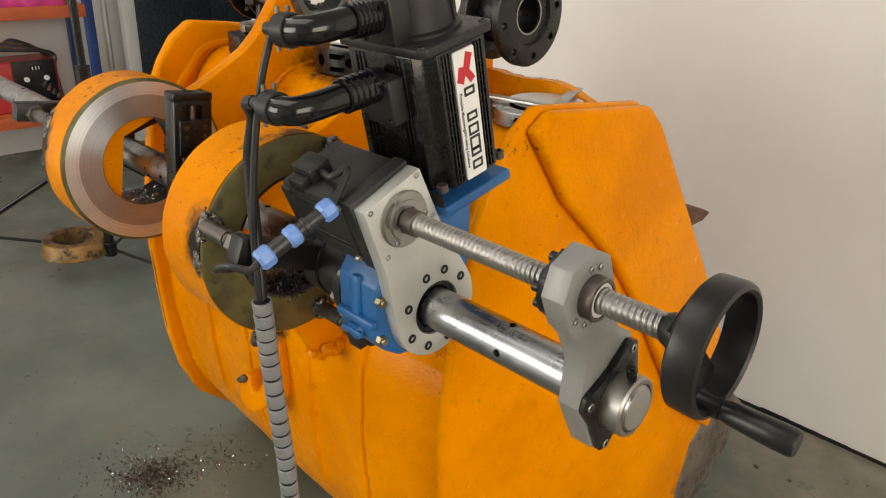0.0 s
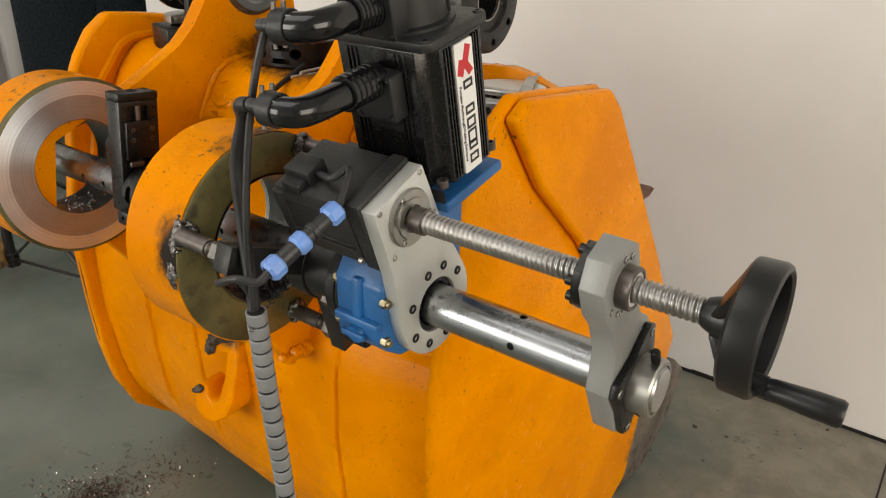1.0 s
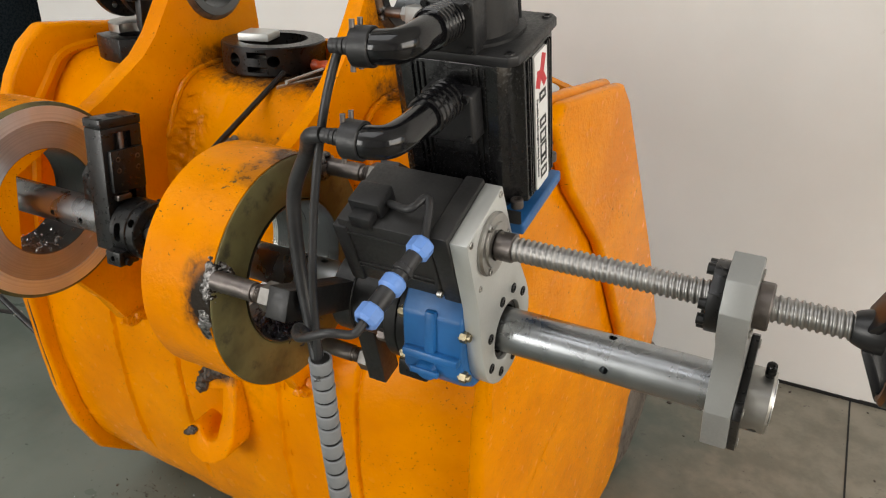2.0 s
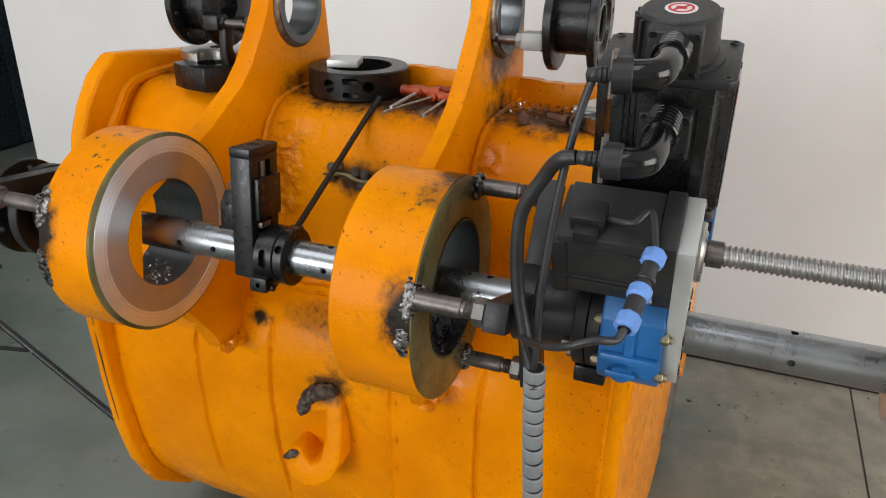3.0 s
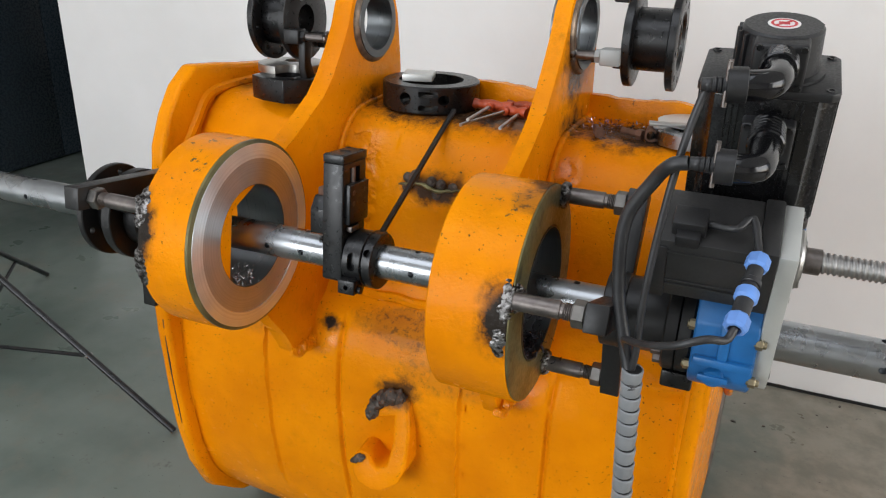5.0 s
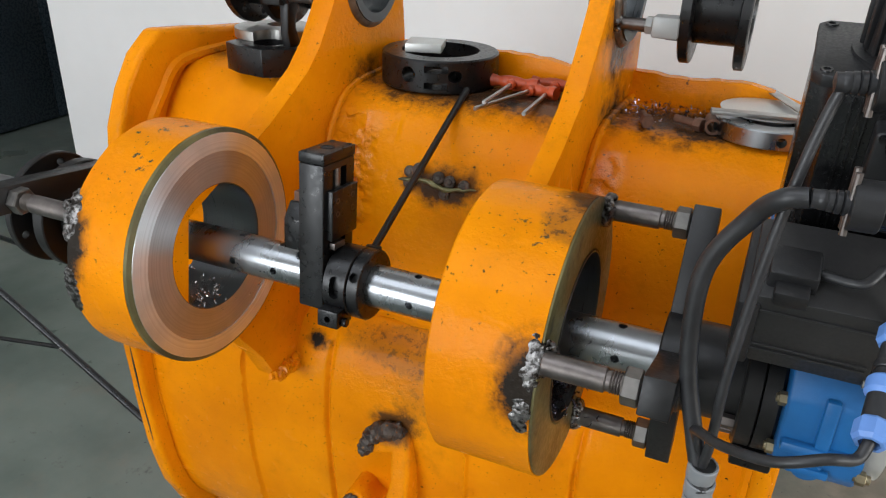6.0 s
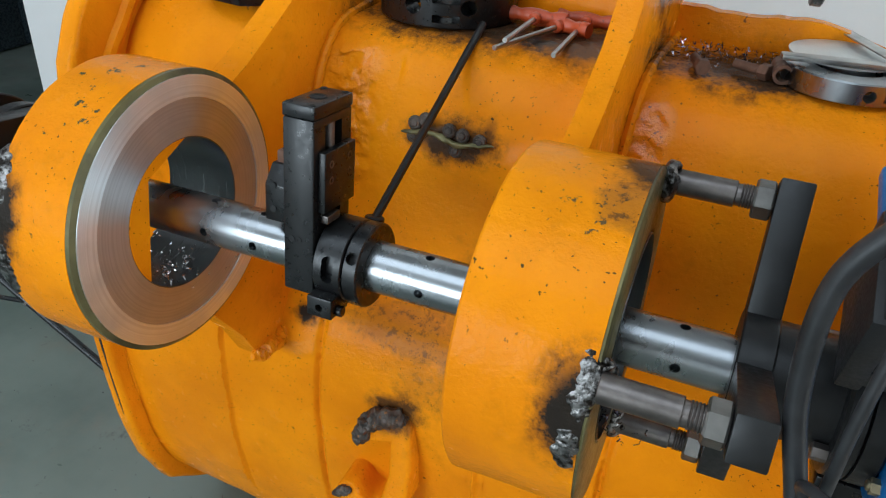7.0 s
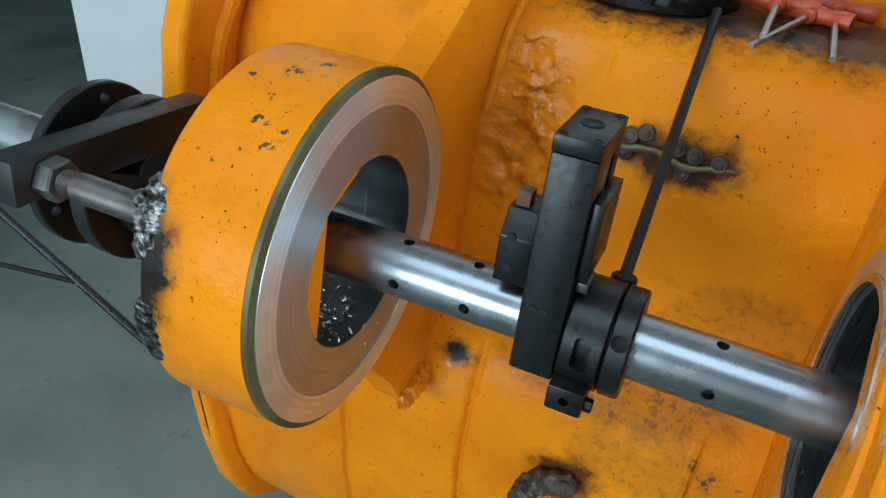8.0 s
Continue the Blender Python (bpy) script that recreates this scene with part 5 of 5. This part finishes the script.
bm = lathe([(0.140, 0.0330), (0.140, 0.052), (0.1415, 0.054), (0.158, 0.054), (0.160, 0.052), (0.160, 0.0330)], T, 56, True)
bm = cut(bm, [slot(0.150, radians(150), 0.0075)])
part("lock_ring", bm, M_BLACK, tool, "black locking ring")
part("clamp_block", cut(box(0.100, 0.1345, -0.030, 0.012, 1.118, 1.145, 0.002), [rod((0.117, -0.04, 1.131), (0.117, -0.02, 1.131), 0.005, 14)]), M_BLACK, tool)
part("clamp_screw", rod((0.134, -0.014, 1.125), (0.142, -0.014, 1.125), 0.007, 14, 0.001), M_BLACK, tool)
tool.location.x, tool.rotation_euler.x = 0.1105, radians(-5)      # turned a little on the bar
RB, RT = Vector((0.141, 0.083, 1.204)), Vector((0.131, 0.470, 1.371))
alone("wrench_rod", join(rod(RB - (RT - RB).normalized() * 0.012, RT, 0.0062, 8, 0.001), rod(RB - Vector((0, 0, 0.006)), RB + Vector((0, 0.004, 0.006)), 0.013, 20, 0.002)), M_ARM, "long grey hexagon rod leaning from the tool collar", "rod")

# ---- things on the ears and on top of the bucket ----


def ear_flange(x_in, sgn, pin_z, label):
    """A two-disc black flange on the pin hole, held by grey clamps on welded studs."""
    PIN = (PIN_Y, pin_z)
    f = thing("pin_hole_flange", (x_in, *PIN), label, "flange", "ear flanges")
    X = lambda s: x_in + sgn * s
    P = Matrix.Translation((0, *PIN))
    prof = [(X(0.070), 0.036), (X(0.070), 0.095), (X(0.072), 0.098), (X(0.086), 0.098), (X(0.088), 0.095), (X(0.088), 0.064), (X(0.158), 0.064), (X(0.158), 0.098), (X(0.160), 0.101), (X(0.173), 0.101), (X(0.175), 0.098), (X(0.175), 0.060), (X(0.168), 0.056), (X(0.168), 0.036)]
    bm = lathe(prof, P, 64, True)
    bm = cut(bm, [lathe([(0, 0), (0, 0.0075), (0.04, 0.0075), (0.04, 0)], Matrix.Translation((X(0.165) - 0.02, PIN[0] + 0.082 * math.cos(a), PIN[1] + 0.082 * math.sin(a))), 14) for a in [k * math.pi / 4 + 0.2 for k in range(8)]])
    part("flange_body", bm, M_BLACK, f, "black spool with bolt holes")
    part("bore_ring", lathe([(X(0.164), 0.036), (X(0.1695), 0.036), (X(0.1695), 0.039), (X(0.164), 0.039)], P, 48, True), M_STEEL, f, "bright bore edge")
    for a in (200, 80, 320):
        root = -0.030 if sgn > 0 else -0.042
        y, z = PIN[0] + 0.088 * math.cos(radians(a)), PIN[1] + 0.088 * math.sin(radians(a))
        cl = part("clamp", join(hexa((X(0.018), y, z), (X(0.030), y, z), 0.015), box(min(X(0.030), X(0.072)), max(X(0.030), X(0.072)), y - 0.019, y + 0.019, z - 0.017, z + 0.017, 0.004)), M_ALUSIDE if a == 200 and sgn > 0 else M_ARM, f, "steel clamp")
        part("stud", rod((X(root), y, z), (X(0.02), y, z), 0.010, 16), M_STUD, cl)
        part("stud_weld", weld_blob([(X(root + 0.003), y + 0.011 * math.cos(b), z + 0.011 * math.sin(b)) for b in (0, 1.3, 2.6, 3.9, 5.2)], 0.007, 70 + a), M_WELD, cl, "bright weld")
    return f


ear_flange(0.430, 1, 1.553, "black two-disc flange clamped to the ear by grey steel pieces")
ear_flange(-0.222, -1, 1.541, "black two-disc flange clamped on the far side of an ear")
part("claw", slab([(0.45, 1.385), (0.435, 1.44), (0.44, 1.50), (0.46, 1.515), (0.475, 1.50), (0.465, 1.45), (0.485, 1.40)], -0.262, -0.242, (), 0.004), M_ARM, bucket, "bent dark steel claw")

TOP = 1.3575                                # the flat top of the bucket
UP = Matrix(((0, 1, 0, 0), (0, 0, 1, 0), (1, 0, 0, 0), (0, 0, 0, 1)))   # profiles drawn in plan, raised along z
RC = Vector((0.035, 0.559, TOP))
ring = cut(lathe([(0.0005, 0.078), (0.0005, 0.114), (0.003, 0.117), (0.060, 0.117), (0.063, 0.114), (0.063, 0.078)], Matrix.Translation(RC) @ UP, 72, True),
           [rod(RC + Vector((0.050 * k - 0.020, -0.19, 0.034)), RC + Vector((0.040 * k - 0.012, -0.055, 0.034)), (0.015, 0.0, 0.012)[k], 18) for k in (0, 2)]
           + [box(RC.x + 0.018, RC.x + 0.060, RC.y - 0.14, RC.y - 0.070, TOP + 0.040, TOP + 0.053, 0), box(RC.x + 0.018, RC.x + 0.060, RC.y - 0.14, RC.y - 0.070, TOP + 0.010, TOP + 0.022, 0)])
alone("clamp_ring", ring, M_BLACK, "thick black split clamping ring lying on the bucket top", "ring")
alone("steel_block", box(-0.036, 0.036, -0.036, 0.036, 0, 0.017, 0.002, Matrix.Translation((0.010, 0.540, TOP + 0.0633)) @ Matrix.Rotation(radians(17), 4, "Z")), M_ALU, "flat bright steel block resting on the clamping ring", "block")
blk = cut(slab([(-0.390, 0.424), (-0.345, 0.402), (-0.278, 0.391), (-0.226, 0.432), (-0.237, 0.497), (-0.30, 0.537), (-0.388, 0.500)], TOP, TOP + 0.056, (), 0.002, UP), [rod((-0.308, 0.462, TOP - 0.02), (-0.308, 0.462, TOP + 0.08), 0.033, 32)])
alone("bearing_block", blk, M_BLACK, "black many-sided block with a round hole on the bucket top", "block")
alone("steel_disc", cut(lathe([(0, 0), (0, 0.085), (0.018, 0.085), (0.019, 0.084), (0.019, 0)], Matrix.Translation((-0.345, 0.535, TOP + 0.0565)) @ UP, 56), [rod((-0.350, 0.560, TOP), (-0.350, 0.560, TOP + 0.2), 0.028, 24), rod((-0.308, 0.462, TOP), (-0.308, 0.462, TOP + 0.2), 0.034, 24)]), M_STEEL, "grey steel disc with holes lying over the black block", "disc")
CC = Vector((0.662, 0.488, TOP))
collar = cut(lathe([(0.0005, 0.050), (0.0005, 0.083), (0.002, 0.085), (0.028, 0.085), (0.030, 0.083), (0.030, 0.050)], Matrix.Translation(CC) @ UP, 64, True),
             [rod(CC + Vector((0.024, -0.12, 0.014)), CC + Vector((0.024, -0.04, 0.014)), 0.008, 16), box(CC.x + 0.042, CC.x + 0.092, CC.y - 0.10, CC.y - 0.053, TOP + 0.007, TOP + 0.023, 0.0), rod(CC + Vector((-0.10, -0.04, 0.022)), CC + Vector((-0.04, -0.02, 0.022)), 0.006, 16)])
alone("shaft_collar", collar, M_BAR, "bright turned steel shaft collar on the bucket top", "collar")
alone("round_plate", lathe([(0, 0), (0, 0.075), (0.003, 0.076), (0.003, 0)], Matrix.Translation((0.655, 0.535, TOP + 0.0305)) @ UP, 56), M_ALU, "thin round steel gauge plate on the collar", "plate")
sq = thing("try_square", (0.66, 0.5, TOP + 0.034), "small steel try square and rule lying on the collar", "square")
part("stock", box(-0.085, 0.085, -0.011, 0.011, 0, 0.007, 0.001, Matrix.Translation((0.655, 0.470, TOP + 0.0345)) @ Matrix.Rotation(radians(10), 4, "Z")), M_STEEL, sq)
part("blade", box(0, 0.19, -0.011, 0.011, 0.0075, 0.010, 0.0005, Matrix.Translation((0.722, 0.482, TOP + 0.0345)) @ Matrix.Rotation(radians(114), 4, "Z")), M_STEEL, sq)
tubep = lathe([(0, 0.0095), (0, 0.0135), (0.055, 0.0135), (0.055, 0.0095)], frame_of((0.580, 0.445, TOP + 0.014), (0.574, 0.51, TOP + 0.014)), 24, True)
alone("pipe_piece", tubep, M_RUST, "short rusty piece of pipe on the bucket top", "pipe")
for (x, y, z), a, g in (((0.471, 0.445, TOP + 0.0105), 0.35, "rusty bolts"), ((0.550, 0.465, TOP + 0.0105), 1.1, "rusty bolts")):
    dv = Vector((math.sin(a), -math.cos(a), 0))
    p = Vector((x, y, z))
    alone("bolt", join(hexa(p, p + dv * 0.014, 0.012), rod(p, p - dv * 0.04, 0.007, 12)), M_RUST, "rusty hexagon bolt lying on the bucket top", "bolt", g)


def hex_key(tip, grip, label):
    t, g = Vector(tip), Vector(grip)
    d = (g - t).normalized()
    k = thing("tee_key", g, label, "hex key", "tee-handle keys")
    part("shank", rod(t, g, 0.0042, 8, 0.0005), M_STEEL, k, "plain steel shank")
    side = d.cross(Vector((0, 0, 1))).normalized()
    part("grip", join(tube([g - side * 0.05, g - side * 0.02, g + side * 0.02, g + side * 0.05], 0.011, 14, 8, lambda s: 0.009 + 0.004 * abs(math.cos(2.2 * math.pi * s))), rod(g - d * 0.022, g + d * 0.010, 0.010, 16, 0.003)), M_REDGRIP, k, "orange-red plastic grip")


hex_key((0.183, 0.380, TOP + 0.005), (0.241, 0.545, TOP + 0.012), "tee-handle key with an orange-red grip, lying on the bucket top")
hex_key((0.192, 0.400, TOP + 0.013), (0.196, 0.550, TOP + 0.018), "tee-handle key with an orange-red grip, lying across another key")
hex_key((0.270, 0.392, TOP + 0.005), (0.268, 0.600, TOP + 0.012), "tee-handle key with an orange-red grip, beside the ear")


def chips(name, spots, count, mat, label, seed, size=0.006):
    """Curled turnings: many small bent strips."""
    rnd = random.Random(seed)
    bm = bmesh.new()
    for _ in range(count):
        x, y, z, sx, sy, r = rnd.choice(spots)
        p = Vector((x + rnd.gauss(0, sx), y + rnd.gauss(0, sy), z))
        if r:
            off = p.y - AY
            if abs(off) > r * 0.8:
                continue
            p.z = AZ - math.sqrt(r * r - off * off) + 0.002
        rot = Euler((rnd.uniform(0, 6.3), rnd.uniform(0, 6.3), rnd.uniform(0, 6.3))).to_matrix()
        s = size * rnd.uniform(0.4, 1.3)
        rad, w, turn = s * rnd.uniform(0.5, 1.0), s * 0.35, rnd.uniform(2, 5)
        prev = None
        for k in range(5):
            a = turn * k / 4
            q = Vector((rad * math.cos(a), rad * math.sin(a), s * 0.5 * k / 4))
            pair = [bm.verts.new(p + rot @ q + Vector((0, 0, s * 0.4))), bm.verts.new(p + rot @ (q + Vector((0, 0, w))) + Vector((0, 0, s * 0.4)))]
            if prev:
                bm.faces.new((prev[0], prev[1], pair[1], pair[0]))
            prev = pair
    return tagged(part(name, bm, mat), label, "chips", "", "stuff")


chips("turnings", [(0.44, 0.57, TOP + 0.002, 0.02, 0.035, 0), (0.52, 0.59, TOP + 0.002, 0.05, 0.025, 0), (0.48, 0.53, TOP + 0.002, 0.05, 0.03, 0)], 110, M_CHIP, "bright curled metal turnings on the greasy bucket top", 3, 0.0045)
chips("turnings", [(0.50, 0.55, TOP + 0.002, 0.07, 0.035, 0), (0.1, 0.6, TOP + 0.002, 0.1, 0.02, 0), (-0.24, 0.44, TOP + 0.002, 0.03, 0.02, 0)], 420, M_DARKCHIP, "dark metal turnings on the greasy bucket top", 4, 0.0045)
chips("turnings", [(-0.19, AY, 1.08, 0.04, 0.035, 0.104)], 170, M_CHIP, "bright metal turnings lying in the bored hole", 5, 0.005)
chips("turnings", [(0.43, AY, 1.06, 0.03, 0.04, 0.116)], 420, M_DARKCHIP, "dark metal turnings heaped in the bore", 6, 0.007)
chips("floor_turnings", [(-0.49, 0.04, 0.001, 0.045, 0.05, 0), (-0.45, 0.08, 0.001, 0.05, 0.04, 0), (-0.42, 0.2, 0.001, 0.07, 0.10, 0), (-0.5, 0.02, 0.001, 0.09, 0.08, 0)], 1300, M_RUSTCHIP, "brown metal turnings heaped on the floor", 7, 0.007)
chips("floor_turnings", [(-0.52, 0.06, 0.003, 0.07, 0.06, 0), (-0.36, 0.25, 0.001, 0.08, 0.12, 0), (-0.47, 0.1, 0.002, 0.06, 0.06, 0)], 330, M_CHIP, "bright metal turnings scattered on the floor", 8, 0.006)

# ---- the far side: stand, rack and welder ----
STAND = (0.08, -0.012, 0.0)
stand = thing("tripod_stand", (-2.1, 0.62, 0), "black tubular tripod stand on the floor", "tripod")
part("pole", join(rod((-2.1, 0.62, 0.12), (-2.1, 0.62, 1.05), 0.022, 20), rod((-2.1, 0.62, 0.95), (-2.1, 0.62, 1.9), 0.018, 20), rod((-2.1, 0.62, 0.98), (-2.1, 0.62, 1.06), 0.032, 20, 0.003)), M_BLACK, stand)
part("lower_hub", rod((-2.1, 0.62, 0.12), (-2.1, 0.62, 0.19), 0.032, 20, 0.003), M_BLACK, stand)
part("upper_hub", rod((-2.1, 0.62, 0.62), (-2.1, 0.62, 0.70), 0.034, 20, 0.003), M_BLACK, stand)
for fx, fy in ((-1.10, 0.655), (-2.70, -0.20), (-2.65, 1.45)):
    leg = part("leg", tube([(-2.1, 0.62, 0.67), (fx, fy, 0.012)], 0.0125, 12, 2), M_BLACK, stand)
    mid = Vector((-2.1, 0.62, 0.67)).lerp(Vector((fx, fy, 0.012)), 0.64)
    part("brace", tube([(-2.1, 0.62, 0.155), mid], 0.008, 8, 2), M_BLACK, leg)
    part("rivet", rod(mid + Vector((0, -0.016, 0)), mid + Vector((0, 0.016, 0)), 0.006, 10), M_STEEL, leg, "bright rivet")
stand.location += Vector(STAND)
wr = lathe([(0.20, 0.09), (0.20, 0.16), (0.205, 0.165), (0.27, 0.15), (0.275, 0.145), (0.275, 0.10)], Matrix.Translation((-2.14, 0.488, -0.065)) @ Matrix(((0, 1, 0, 0), (0, 0, 1, 0), (1, 0, 0, 0), (0, 0, 0, 1))), 48, True)
alone("bearing_ring", wr, plain("worn_yellow_ring", (0.24, 0.14, 0.05), 0.5, 0.5, 0.5, 7, 90, 0.4, 0.001, (0.05, 0.035, 0.03), (0.5, 0.62)), "worn yellow and brown steel ring laid on the tripod braces", "ring")
rack = thing("storage_rack", (-4.3, 0.9, 0), "blue-post storage rack with orange shelves", "rack")
for x, y in ((-4.10, 1.46), (-4.45, 1.46), (-4.10, -0.5), (-4.45, -0.5)):
    post = box(x - 0.025, x + 0.025, y - 0.03, y + 0.03, 0, 2.1, 0.003)
    post = cut(post, [box(x + 0.015, x + 0.04, y - 0.008, y + 0.008, 0.15 + 0.075 * k, 0.18 + 0.075 * k, 0) for k in range(25)])
    part("post", post, M_POSTB, rack, "blue slotted post")
for z in (0.385, 1.10, 1.85):
    sh = part("shelf", box(-4.48, -4.10, -0.5, 1.43, z - 0.02, z, 0.002), M_SHELFO, rack, "orange steel shelf")
    part("beam", box(-4.095, -4.06, -0.48, 1.43, z - 0.085, z - 0.002, 0.003), M_SHELFO, sh, "orange shelf beam")
weld = thing("welding_machine", (-4.28, 0.97, 0.386), "red and black welding machine with coiled cables on the shelf", "welder")
part("case", box(-4.46, -4.17, 0.76, 1.22, 0.386, 0.73, 0.012, None, 3), M_RED, weld, "red steel case")
fp = part("front_panel", box(-4.172, -4.155, 0.92, 1.20, 0.44, 0.735, 0.004), M_BLACK, weld, "black control panel")
part("display", box(-4.1548, -4.152, 1.03, 1.11, 0.665, 0.70, 0.001), plain("display_glass", (0.02, 0.02, 0.02), 0.15), fp)
for k, dg in enumerate((1.048, 1.07, 1.09)):
    part("digit_bar", box(-4.1519, -4.1505, dg - 0.003, dg + 0.003, 0.672, 0.694, 0), M_WHITE, fp)
for y in (1.0, 1.13):
    part("knob", lathe([(-4.154, 0), (-4.154, 0.018), (-4.135, 0.015), (-4.135, 0)], Matrix.Translation((0, y, 0.61)), 18), M_WHITE, fp, "white knob")
for k in range(5):
    part("handle_cable", tube([(-4.4 + 0.06 * k, 0.72, 0.60 + 0.03 * k), (-4.3, 0.80 + 0.03 * k, 0.78 + 0.012 * k), (-4.22, 1.0, 0.80 + 0.015 * k), (-4.2 - 0.03 * k, 1.22, 0.75 - 0.01 * k), (-4.15, 1.10 + 0.03 * k, 0.55 - 0.03 * k)], 0.014, 10, 8), M_RUST if k % 2 else M_CABLE, weld, "coiled welding cable")
bm = bmesh.new()
rows = []
for i in range(14):
    row = []
    for k in range(30):
        y = 0.3 + 1.0 * k / 29
        z = 1.13 + 0.06 * abs(noise.noise(Vector((i * 0.3, y * 5, 0)))) + 0.03 * math.sin(i * 0.6)
        x = -4.40 + 0.30 * i / 13
        row.append(bm.verts.new((x, y, z)))
    rows.append(row)
lowrow = [bm.verts.new((-4.075, 0.3 + 1.0 * k / 29, 1.10 - 0.10 * max(0, noise.noise(Vector((k * 0.35, 8, 0))) + 0.2))) for k in range(30)]
rows.append(lowrow)
for a, b in zip(rows, rows[1:]):
    for k in range(29):
        bm.faces.new((a[k], a[k + 1], b[k + 1], b[k]))
ps = alone("plastic_sheet", bm, M_PINK, "crumpled bright pink sheet heaped on the shelf", "sheet")
ps.modifiers.new("thick", "SOLIDIFY").thickness = 0.003
alone("wall_pipe", rod((-4.50, 1.735, 0.0), (-4.50, 1.735, 3.2), 0.02, 16), M_ALU, "silver pipe running up the white wall", "pipe")
alone("floor_joint", box(1.497, 1.503, -3, 1.96, -0.004, 0.0015, 0), M_DARKHOLE, "narrow dark joint in the concrete floor", "joint", kind="structure", smooth=False)

rnd = random.Random(12)
bm = bmesh.new()
for k in range(90):
    x, y = rnd.uniform(0.85, 2.4), rnd.uniform(0.6, 2.0)
    s = rnd.uniform(0.001, 0.0042) * (1 if k % 9 else 2.0)
    b = bmesh.new()
    bmesh.ops.create_icosphere(b, subdivisions=1, radius=s, matrix=Matrix.Translation((x, y, s * 0.35)) @ Matrix.Rotation(rnd.uniform(0, 3), 4, "Z") @ Matrix.Diagonal((rnd.uniform(0.6, 1.8), 1, 0.45, 1)))
    bm = join(bm, b)
alone("floor_crumbs", bm, M_BURNT, "small dark crumbs of dirt on the floor", "dirt", kind="stuff")
